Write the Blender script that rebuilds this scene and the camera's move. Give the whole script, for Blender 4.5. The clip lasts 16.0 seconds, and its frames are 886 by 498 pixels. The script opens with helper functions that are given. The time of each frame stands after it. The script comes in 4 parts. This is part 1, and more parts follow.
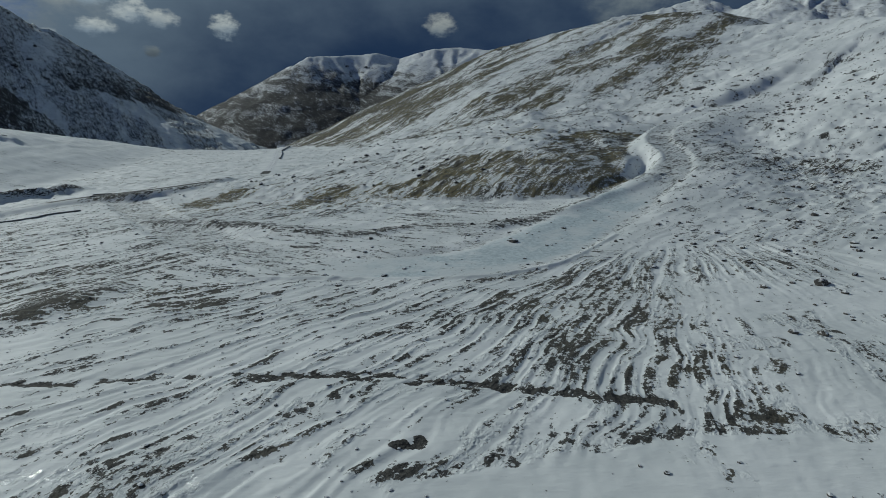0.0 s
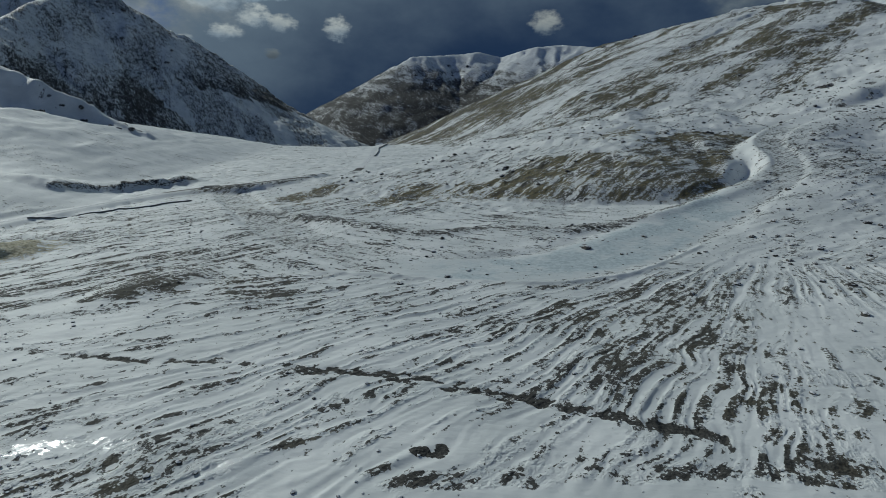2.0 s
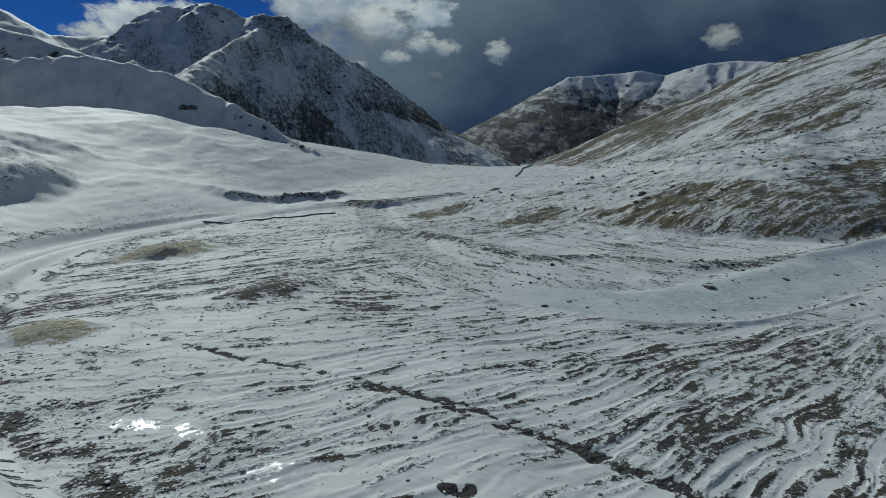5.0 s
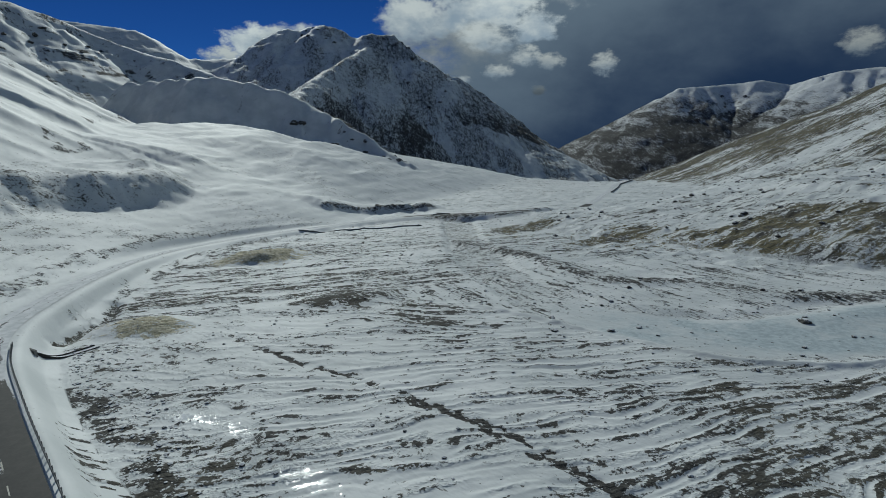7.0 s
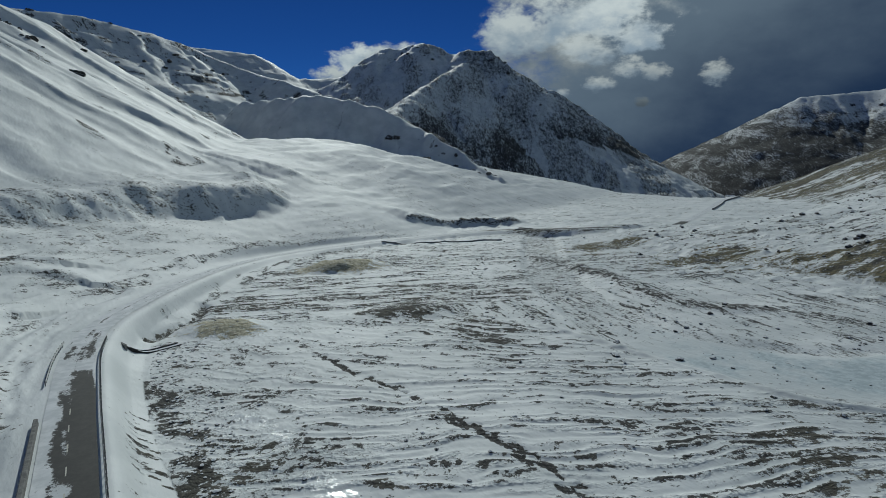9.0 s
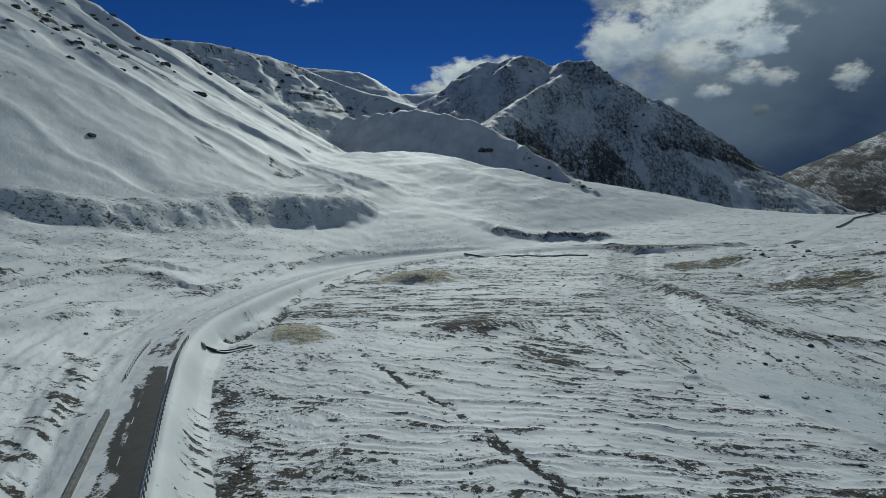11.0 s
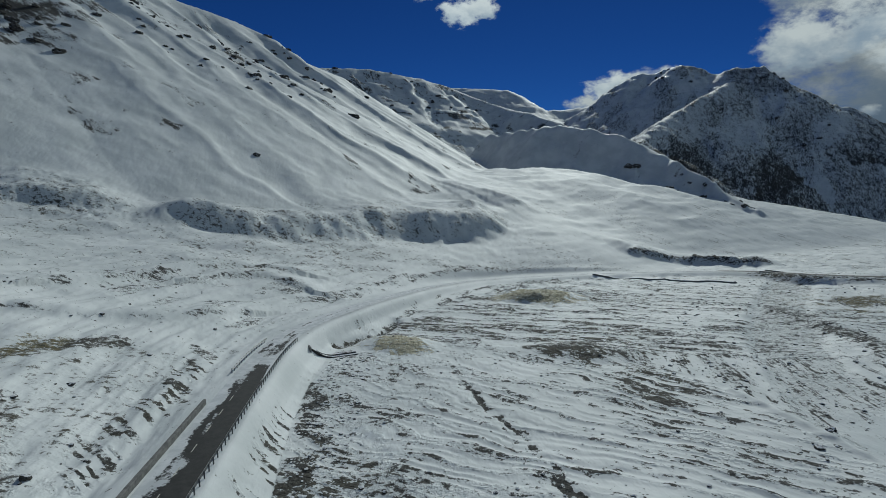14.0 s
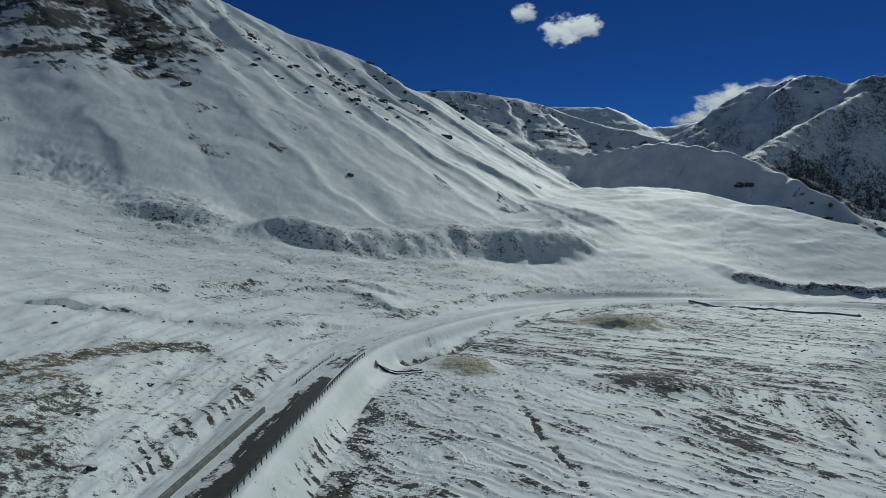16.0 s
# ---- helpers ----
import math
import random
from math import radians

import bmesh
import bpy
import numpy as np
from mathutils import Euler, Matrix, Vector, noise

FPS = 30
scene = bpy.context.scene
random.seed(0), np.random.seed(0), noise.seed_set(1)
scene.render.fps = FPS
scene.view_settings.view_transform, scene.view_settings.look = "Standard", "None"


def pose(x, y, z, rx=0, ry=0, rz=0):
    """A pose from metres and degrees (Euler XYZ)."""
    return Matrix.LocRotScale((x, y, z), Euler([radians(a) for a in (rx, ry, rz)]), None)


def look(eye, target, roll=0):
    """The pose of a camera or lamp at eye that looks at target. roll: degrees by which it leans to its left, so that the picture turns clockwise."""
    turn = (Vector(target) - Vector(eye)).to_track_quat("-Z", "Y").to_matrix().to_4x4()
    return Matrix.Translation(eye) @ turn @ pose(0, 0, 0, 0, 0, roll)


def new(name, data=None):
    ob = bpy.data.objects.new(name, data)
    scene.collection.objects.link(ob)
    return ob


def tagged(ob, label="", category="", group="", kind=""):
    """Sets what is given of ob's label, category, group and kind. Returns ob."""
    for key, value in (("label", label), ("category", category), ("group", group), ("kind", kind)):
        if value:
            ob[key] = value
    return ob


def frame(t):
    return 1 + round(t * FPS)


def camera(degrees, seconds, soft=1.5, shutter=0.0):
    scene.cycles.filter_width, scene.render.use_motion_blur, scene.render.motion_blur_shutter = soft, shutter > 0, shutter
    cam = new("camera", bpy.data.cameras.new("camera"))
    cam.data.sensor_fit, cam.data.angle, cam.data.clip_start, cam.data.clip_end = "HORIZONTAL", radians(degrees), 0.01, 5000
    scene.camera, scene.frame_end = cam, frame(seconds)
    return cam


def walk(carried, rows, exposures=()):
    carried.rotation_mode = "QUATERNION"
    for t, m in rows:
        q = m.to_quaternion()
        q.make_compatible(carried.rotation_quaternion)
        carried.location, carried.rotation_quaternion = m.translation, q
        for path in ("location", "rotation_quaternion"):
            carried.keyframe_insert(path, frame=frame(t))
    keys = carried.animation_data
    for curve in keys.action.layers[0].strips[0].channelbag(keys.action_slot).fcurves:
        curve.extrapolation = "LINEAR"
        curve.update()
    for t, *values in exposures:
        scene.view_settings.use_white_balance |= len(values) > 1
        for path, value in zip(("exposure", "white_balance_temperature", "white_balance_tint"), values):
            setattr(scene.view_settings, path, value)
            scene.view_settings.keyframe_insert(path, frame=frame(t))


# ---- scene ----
cam = camera(78.8, 16.0, soft=0.8)
# seconds, x, y, z, yaw, pitch, roll
ROWS = [
    (0.0, -0.59, -0.13, 37.43, 5.99, -15.10, -0.04),
    (0.5, 1.18, 0.49, 37.53, 8.30, -15.17, -0.04),
    (1.0, 2.94, 1.23, 37.66, 10.77, -15.22, -0.05),
    (1.5, 4.73, 2.00, 37.77, 13.51, -15.20, -0.05),
    (2.0, 6.47, 2.87, 37.91, 16.31, -15.23, -0.06),
    (2.5, 8.17, 3.84, 38.01, 19.02, -15.20, -0.07),
    (3.0, 9.87, 4.93, 38.11, 21.70, -14.80, -0.07),
    (3.5, 11.51, 6.03, 38.22, 24.28, -14.29, -0.08),
    (4.0, 13.19, 7.20, 38.35, 27.03, -13.92, -0.08),
    (6.5, 21.03, 13.26, 39.23, 39.82, -12.20, -0.03),
    (7.0, 22.41, 14.76, 39.41, 42.60, -11.87, -0.00),
    (7.5, 23.75, 16.34, 39.49, 45.24, -11.53, 0.04),
    (8.0, 24.89, 17.96, 39.55, 47.74, -11.15, 0.08),
    (8.5, 26.08, 19.57, 39.64, 50.08, -10.82, 0.12),
    (9.0, 27.20, 21.30, 39.73, 52.59, -10.45, 0.17),
    (11.5, 30.13, 31.05, 39.83, 65.39, -8.79, 0.36),
    (12.0, 30.56, 33.02, 39.76, 68.00, -8.45, 0.37),
    (12.5, 30.89, 35.04, 39.71, 70.61, -8.17, 0.37),
    (13.0, 31.07, 37.06, 39.67, 73.16, -7.87, 0.36),
    (13.5, 31.14, 39.05, 39.62, 75.71, -7.63, 0.33),
    (14.0, 31.17, 41.11, 39.57, 78.26, -7.32, 0.29),
    (14.5, 31.17, 43.10, 39.52, 80.85, -7.01, 0.25),
    (15.0, 31.09, 45.09, 39.50, 83.42, -6.54, 0.21),
    (15.5, 30.97, 47.04, 39.49, 85.94, -5.81, 0.18),
    (16.0, 30.86, 48.98, 39.48, 88.56, -5.25, 0.16),
]
walk(cam, [(t, pose(x, y, z, 90 + pitch, roll, yaw)) for t, x, y, z, yaw, pitch, roll in ROWS], exposures=[(0.0, -0.28, 5800, -1.5), (16.0, -0.29, 5720, -1.5)])

# ---------------------------------------------------------------- sky and sun
SUN_TURN, SUN_RISE = 62.0, 28.0        # degrees left of north (+y), and above the horizon
world = bpy.data.worlds.new("sky")
scene.world = world
world.use_nodes = True
wt = world.node_tree
wt.nodes.clear()


sky = wt.nodes.new("ShaderNodeTexSky")
sky.sky_type, sky.sun_disc = "NISHITA", False
sky.sun_elevation, sky.sun_rotation = radians(SUN_RISE), radians(-SUN_TURN)
sky.altitude, sky.air_density, sky.dust_density, sky.ozone_density = 4700, 1.0, 0.3, 2.0


def link(socket, value):
    if isinstance(value, bpy.types.NodeSocket):
        wt.links.new(value, socket)
    else:
        socket.default_value = value


def wmath(op, x, y=0.0, clamp=False):
    n = wt.nodes.new("ShaderNodeMath")
    n.operation, n.use_clamp = op, clamp
    link(n.inputs[0], x)
    link(n.inputs[1], y)
    return n.outputs[0]


def wramp(v, lo, hi, to_lo=0.0, to_hi=1.0):
    n = wt.nodes.new("ShaderNodeMapRange")
    n.interpolation_type = "SMOOTHSTEP"
    link(n.inputs[0], v)
    for k, q in enumerate((lo, hi, to_lo, to_hi), 1):
        n.inputs[k].default_value = q
    return n.outputs[0]


def wmix(f, x, y):
    n = wt.nodes.new("ShaderNodeMix")
    n.data_type = "RGBA"
    link(n.inputs[0], f)
    for s, q in ((n.inputs[6], x), (n.inputs[7], y)):
        link(s, q if isinstance(q, bpy.types.NodeSocket) else (*q, 1))
    return n.outputs[2]


def wnoise(vector, scale, detail, rough):
    n = wt.nodes.new("ShaderNodeTexNoise")
    n.inputs["Scale"].default_value, n.inputs["Detail"].default_value, n.inputs["Roughness"].default_value = scale, detail, rough
    wt.links.new(vector, n.inputs["Vector"])
    return n.outputs["Fac"]


ways = wt.nodes.new("ShaderNodeTexCoord").outputs["Generated"]
apart = wt.nodes.new("ShaderNodeSeparateXYZ")
wt.links.new(ways, apart.inputs[0])
bearing = wmath("MULTIPLY", wmath("ARCTAN2", wmath("MULTIPLY", apart.outputs[0], -1.0), apart.outputs[1]), 57.2958)
rise = wmath("MULTIPLY", wmath("ARCSINE", apart.outputs[2]), 57.2958)
flatter = wt.nodes.new("ShaderNodeVectorMath")
flatter.operation = "MULTIPLY"
wt.links.new(ways, flatter.inputs[0])
flatter.inputs[1].default_value = (1.0, 1.0, 1.7)
puff = wnoise(flatter.outputs[0], 13, 10, 0.62)
billow = wnoise(flatter.outputs[0], 5, 6, 0.55)
curl = wnoise(flatter.outputs[0], 19, 6, 0.58)
wisp = wnoise(flatter.outputs[0], 44, 6, 0.62)

# the blue, deeper at this height than near the sea
gain = wt.nodes.new("ShaderNodeVectorMath")
gain.operation = "MULTIPLY"
wt.links.new(sky.outputs[0], gain.inputs[0])
gain.inputs[1].default_value = (0.0075, 0.0165, 0.036)
colour = gain.outputs[0]

# the dark deck of cloud over the far valley
edge = wmath("ADD", bearing, wmath("MULTIPLY", wmath("SUBTRACT", billow, 0.5), 20.0))
deck = wmath("MULTIPLY", wramp(edge, 48, 40), wramp(bearing, -140, -90))
gloom = wmath("ADD", wmath("ADD", rise, wramp(bearing, 12, 40, -3.0, 8.0)), wmath("MULTIPLY", wmath("SUBTRACT", billow, 0.5), 16.0))
deck_colour = wmix(wramp(gloom, 0, 17), (0.018, 0.034, 0.076), (0.140, 0.172, 0.215))
colour = wmix(deck, colour, deck_colour)

# single white clouds: bearing, height, half width, half height in degrees, brightness, softness of the rim
CLOUDS = (
    (39.0, 14.5, 9.0, 5.0, 0.46, 0.9), (42.0, 9.2, 6.5, 3.2, 0.36, 0.9),
    (44.5, 11.4, 4.2, 2.6, 0.62, 0.6), (40.5, 12.9, 4.0, 2.4, 0.66, 0.6), (36.2, 12.4, 3.4, 2.6, 0.72, 0.5), (33.6, 10.9, 3.4, 2.0, 0.68, 0.5), (38.2, 9.6, 3.2, 1.5, 0.60, 0.6),
    (60.6, 8.4, 3.2, 2.0, 0.70, 0.4), (57.2, 9.3, 3.4, 1.5, 0.62, 0.5), (63.6, 7.2, 2.2, 1.1, 0.55, 0.7),
    (76.3, 16.4, 2.4, 1.5, 0.78, 0.6), (74.2, 16.7, 1.7, 1.1, 0.74, 0.6), (80.2, 18.1, 1.4, 0.9, 0.72, 0.6),
    (37.0, 6.3, 1.5, 0.75, 0.52, 0.8), (34.4, 7.75, 1.5, 1.1, 0.52, 0.8), (31.8, 7.2, 1.4, 0.8, 0.46, 0.8), (26.7, 6.9, 1.3, 1.2, 0.48, 0.8), (32.9, 4.5, 0.8, 0.5, 0.20, 0.9), (40.5, 5.5, 0.9, 0.5, 0.5, 0.8),
    (6.3, 7.5, 1.5, 1.1, 0.34, 0.9), (-12.0, 8.8, 4.0, 1.8, 0.24, 1.4),
)
for b, r, w, h, light, soft_rim in CLOUDS:
    u = wmath("DIVIDE", wmath("SUBTRACT", bearing, b), w)
    v = wmath("DIVIDE", wmath("SUBTRACT", rise, r), h)
    d = wmath("ADD", wmath("MULTIPLY", u, u), wmath("MULTIPLY", v, v))
    d = wmath("ADD", d, wmath("MULTIPLY", wmath("SUBTRACT", puff if w > 3 else wisp, 0.5), 5.0 if w > 3 else 3.4))
    shade = wramp(wmath("ADD", v, wmath("MULTIPLY", wmath("SUBTRACT", curl, 0.5), 3.4)), -1.1, 0.8)
    body = wmix(shade, (light * 0.46, light * 0.53, light * 0.62), (light, light * 0.985, light * 0.94) if light > 0.3 else (light * 0.88, light * 0.95, light))
    colour = wmix(wramp(d, 0.8 + 0.6 * soft_rim, 0.55 - 0.75 * soft_rim), colour, body)

back = wt.nodes.new("ShaderNodeBackground")
back.inputs["Strength"].default_value = 1.0
out = wt.nodes.new("ShaderNodeOutputWorld")
wt.links.new(colour, back.inputs[0])
wt.links.new(back.outputs[0], out.inputs[0])

sun = new("sun", bpy.data.lights.new("sun", "SUN"))
sun.data.energy, sun.data.angle, sun.data.color = 2.6, radians(0.6), (1.0, 0.935, 0.835)
a, e = radians(SUN_TURN), radians(SUN_RISE)
sun.matrix_world = look((0, 0, 0), (math.sin(a) * math.cos(e), -math.cos(a) * math.cos(e), -math.sin(e)))

# ---------------------------------------------------------------- materials
class Nodes:
    """Shorthand for building one node material."""

    def __init__(self, name):
        self.mat = bpy.data.materials.new(name)
        self.mat.use_nodes = True
        self.t = self.mat.node_tree
        self.bsdf = self.t.nodes["Principled BSDF"]

    def put(self, socket, value):
        if isinstance(value, bpy.types.NodeSocket):
            self.t.links.new(value, socket)
        else:
            socket.default_value = value

    def attr(self, name):
        n = self.t.nodes.new("ShaderNodeAttribute")
        n.attribute_name = name
        return n.outputs["Fac"]

    def place(self):
        return self.t.nodes.new("ShaderNodeNewGeometry").outputs["Position"]

    def noise(self, scale, detail=5, rough=0.6, where=None, squash=None):
        n = self.t.nodes.new("ShaderNodeTexNoise")
        n.inputs["Scale"].default_value, n.inputs["Detail"].default_value, n.inputs["Roughness"].default_value = scale, detail, rough
        where = where or self.place()
        if squash:
            m = self.t.nodes.new("ShaderNodeVectorMath")
            m.operation = "MULTIPLY"
            self.put(m.inputs[0], where)
            m.inputs[1].default_value = squash
            where = m.outputs[0]
        self.put(n.inputs["Vector"], where)
        return n.outputs["Fac"]

    def math(self, op, a, b=0.0, clamp=False):
        n = self.t.nodes.new("ShaderNodeMath")
        n.operation, n.use_clamp = op, clamp
        self.put(n.inputs[0], a)
        self.put(n.inputs[1], b)
        return n.outputs[0]

    def ramp(self, v, lo, hi, to_lo=0.0, to_hi=1.0):
        n = self.t.nodes.new("ShaderNodeMapRange")
        n.interpolation_type = "SMOOTHSTEP"
        self.put(n.inputs[0], v)
        for k, q in enumerate((lo, hi, to_lo, to_hi), 1):
            n.inputs[k].default_value = q
        return n.outputs[0]

    def mix(self, f, a, b):
        n = self.t.nodes.new("ShaderNodeMix")
        n.data_type = "RGBA"
        self.put(n.inputs[0], f)
        for s, q in ((n.inputs[6], a), (n.inputs[7], b)):
            self.put(s, q if isinstance(q, bpy.types.NodeSocket) else (*q, 1))
        return n.outputs[2]

    def bump(self, height, distance, strength=1.0):
        n = self.t.nodes.new("ShaderNodeBump")
        n.inputs["Strength"].default_value, n.inputs["Distance"].default_value = strength, distance
        self.put(n.inputs["Height"], height)
        self.put(self.bsdf.inputs["Normal"], n.outputs[0])

    def finish(self, colour, rough):
        self.put(self.bsdf.inputs["Base Color"], colour if isinstance(colour, bpy.types.NodeSocket) else (*colour, 1))
        self.put(self.bsdf.inputs["Roughness"], rough)
        return self.mat


def make_ground():
    n = Nodes("snow_on_stony_ground")
    bare, grass, ice, wet, straw, along, across, thin = (n.attr(q) for q in ("bare", "grass", "ice", "wet", "straw", "along", "across", "thin"))
    lay = n.t.nodes.new("ShaderNodeCombineXYZ")
    n.put(lay.inputs[0], across)
    n.put(lay.inputs[1], along)
    lay = lay.outputs[0]
    coarse, clod, stone = n.noise(0.10, 9, 0.6), n.noise(0.85, 4, 0.6), n.noise(2.6, 3, 0.6)
    band, streak = n.noise(0.65, 4, 0.6, lay), n.noise(2.1, 3, 0.62, lay)
    wet = n.ramp(n.math("ADD", wet, n.math("ADD", n.math("MULTIPLY", n.math("SUBTRACT", clod, 0.5), 2.0), n.math("MULTIPLY", n.math("SUBTRACT", stone, 0.5), 1.5))), 0.50, 0.60)
    spread = [n.math("MULTIPLY", n.math("SUBTRACT", q, 0.5), w) for q, w in ((coarse, 0.6), (clod, 1.25), (stone, 0.8), (band, 1.1), (streak, 1.5))]
    level = bare
    for q in spread:
        level = n.math("ADD", level, q)
    crisp, faint = n.ramp(level, 0.455, 0.565), n.ramp(level, 0.26, 0.80)
    cover = n.math("ADD", n.math("MULTIPLY", crisp, n.math("SUBTRACT", 1.0, thin)), n.math("MULTIPLY", faint, thin))
    soil = n.mix(n.ramp(stone, 0.35, 0.7), (0.022, 0.022, 0.021), (0.085, 0.082, 0.072))
    turf = n.mix(n.ramp(clod, 0.35, 0.68), (0.060, 0.055, 0.027), (0.235, 0.200, 0.100))
    earth = n.mix(n.math("MULTIPLY", grass, n.ramp(coarse, 0.34, 0.54), True), soil, turf)
    earth = n.mix(straw, earth, n.mix(n.ramp(clod, 0.32, 0.66), (0.30, 0.27, 0.16), (0.70, 0.645, 0.48)))
    snow = n.mix(n.ramp(n.noise(0.045, 7, 0.6), 0.35, 0.68), (0.67, 0.695, 0.69), (0.82, 0.835, 0.825))
    frozen = n.mix(n.ramp(clod, 0.35, 0.65), (0.45, 0.515, 0.535), (0.62, 0.685, 0.70))
    frozen_f = n.math("MULTIPLY", ice, 1.0, True)
    ground = n.mix(frozen_f, snow, frozen)
    colour = n.mix(n.math("MULTIPLY", cover, n.math("SUBTRACT", 1.0, wet)), ground, earth)
    rough = n.math("SUBTRACT", n.math("ADD", 0.72, n.math("MULTIPLY", cover, 0.2)), n.math("MULTIPLY", frozen_f, 0.16))
    rough = n.math("SUBTRACT", rough, n.math("MULTIPLY", wet, 0.52), True)
    near_bare = n.ramp(bare, 0.12, 0.5)
    height = n.math("MULTIPLY", cover, -0.10)
    height = n.math("ADD", height, n.math("MULTIPLY", n.math("MULTIPLY", n.math("SUBTRACT", clod, 0.5), near_bare), 1.0))
    height = n.math("ADD", height, n.math("MULTIPLY", n.math("MULTIPLY", n.math("SUBTRACT", stone, 0.5), near_bare), 0.40))
    height = n.math("ADD", height, n.math("MULTIPLY", n.math("MULTIPLY", n.math("SUBTRACT", streak, 0.5), near_bare), 0.7))
    ripple = n.noise(0.5, 3, 0.55, squash=(0.6, 1.5, 1.0))
    height = n.math("ADD", height, n.math("MULTIPLY", ripple, 0.22))
    n.bump(height, 0.8, 0.85)
    return n.finish(colour, rough)


ground_mat = make_ground()


def make_asphalt():
    n = Nodes("asphalt_with_snow")
    bare = n.attr("bare")
    fine, mid = n.noise(2.2, 5, 0.65), n.noise(0.35, 5, 0.6)
    level = n.math("ADD", bare, n.math("ADD", n.math("MULTIPLY", n.math("SUBTRACT", mid, 0.5), 0.9), n.math("MULTIPLY", n.math("SUBTRACT", fine, 0.5), 0.7)))
    cover = n.ramp(level, 0.42, 0.56)
    tar = n.mix(n.ramp(n.noise(0.8, 6, 0.7), 0.35, 0.7), (0.014, 0.015, 0.014), (0.036, 0.035, 0.032))
    snow = n.mix(n.ramp(mid, 0.35, 0.65), (0.60, 0.62, 0.63), (0.80, 0.81, 0.82))
    n.bump(n.math("ADD", n.math("MULTIPLY", cover, -0.05), n.math("MULTIPLY", fine, 0.02)), 1.0, 0.6)
    return n.finish(n.mix(cover, snow, tar), n.math("SUBTRACT", 0.8, n.math("MULTIPLY", cover, 0.06)))


def make_plain(name, dark, light, scale, rough, relief_height=0.02, metal=0.0):
    n = Nodes(name)
    v = n.noise(scale, 6, 0.65)
    n.bsdf.inputs["Metallic"].default_value = metal
    n.bump(v, relief_height)
    return n.finish(n.mix(n.ramp(v, 0.32, 0.7), dark, light), rough)


def make_stone():
    """Dark stone with snow on its upper side."""
    n = Nodes("snowy_stone")
    v = n.noise(1.6, 7, 0.65)
    up = n.t.nodes.new("ShaderNodeSeparateXYZ")
    n.t.links.new(n.t.nodes.new("ShaderNodeNewGeometry").outputs["Normal"], up.inputs[0])
    cap = n.ramp(n.math("ADD", up.outputs[2], n.math("MULTIPLY", n.math("SUBTRACT", v, 0.5), 1.2)), 0.72, 0.92)
    rock = n.mix(n.ramp(v, 0.35, 0.68), (0.030, 0.029, 0.027), (0.120, 0.112, 0.100))
    n.bump(v, 0.08)
    return n.finish(n.mix(cap, rock, (0.76, 0.77, 0.78)), 0.85)


asphalt_mat, stone_mat = make_asphalt(), make_stone()
concrete_mat = make_plain("weathered_concrete", (0.11, 0.11, 0.105), (0.24, 0.235, 0.22), 1.2, 0.9)
steel_mat = make_plain("galvanised_steel", (0.10, 0.105, 0.11), (0.22, 0.225, 0.23), 3.0, 0.55, 0.004, 0.6)
line_mat = make_plain("worn_road_paint", (0.45, 0.43, 0.36), (0.72, 0.70, 0.62), 4.0, 0.7, 0.003)
pale_mat = make_plain("white_render", (0.62, 0.62, 0.60), (0.80, 0.80, 0.78), 1.5, 0.8)
# near-black that paints shade into the culvert opening; the chute walls share it
shade_mat = make_plain("culvert_near_black", (0.020, 0.020, 0.020), (0.045, 0.043, 0.040), 2.0, 0.95)
snow_mat = make_plain("drifted_snow", (0.68, 0.70, 0.72), (0.82, 0.83, 0.84), 0.8, 0.75, 0.05)
# ---------------------------------------------------------------- relief of the land
def lattice(ix, iy, seed):
    h = (ix.astype(np.int64) * 374761393 + iy.astype(np.int64) * 668265263 + seed * 974711) & 0xFFFFFFFF
    h = ((h ^ (h >> 13)) * 1274126177) & 0xFFFFFFFF
    return ((h ^ (h >> 16)) & 0xFFFFFF) / 16777215.0


def value_noise(x, y, seed=0):
    """Smooth noise from 0 to 1 with cells one unit wide."""
    ix, iy = np.floor(x), np.floor(y)
    fx, fy = x - ix, y - iy
    fx, fy = fx * fx * fx * (fx * (fx * 6 - 15) + 10), fy * fy * fy * (fy * (fy * 6 - 15) + 10)
    a, b = lattice(ix, iy, seed), lattice(ix + 1, iy, seed)
    c, d = lattice(ix, iy + 1, seed), lattice(ix + 1, iy + 1, seed)
    return (a * (1 - fx) + b * fx) * (1 - fy) + (c * (1 - fx) + d * fx) * fy


def fbm(x, y, octaves=4, seed=0, gain=0.5):
    total, amp, norm = 0.0, 1.0, 0.0
    for k in range(octaves):
        total = total + amp * value_noise(x * 2 ** k + 17.3 * k, y * 2 ** k - 9.1 * k, seed + k)
        norm, amp = norm + amp, amp * gain
    return total / norm


def ridged(x, y, octaves=4, seed=0, gain=0.55):
    total, amp, norm = 0.0, 1.0, 0.0
    for k in range(octaves):
        n = 1 - np.abs(2 * value_noise(x * 2 ** k + 5.7 * k, y * 2 ** k + 3.1 * k, seed + 31 * k) - 1)
        total, norm, amp = total + amp * n * n, norm + amp, amp * gain
    return total / norm


def step(a, b, v):
    q = np.clip((v - a) / (b - a), 0, 1)
    return q * q * (3 - 2 * q)


def smax(a, b, k):
    return np.maximum(a, b) + 0.25 * k * np.clip(1 - np.abs(a - b) / k, 0, 1) ** 2


def bump(x, y, cx, cy, rx, ry, turn=0.0):
    """1 in the middle of an oval, 0 at its rim and outside."""
    c, s = math.cos(radians(turn)), math.sin(radians(turn))
    u, v = ((x - cx) * c + (y - cy) * s) / rx, (-(x - cx) * s + (y - cy) * c) / ry
    return np.clip(1 - u * u - v * v, 0, 1) ** 1.5


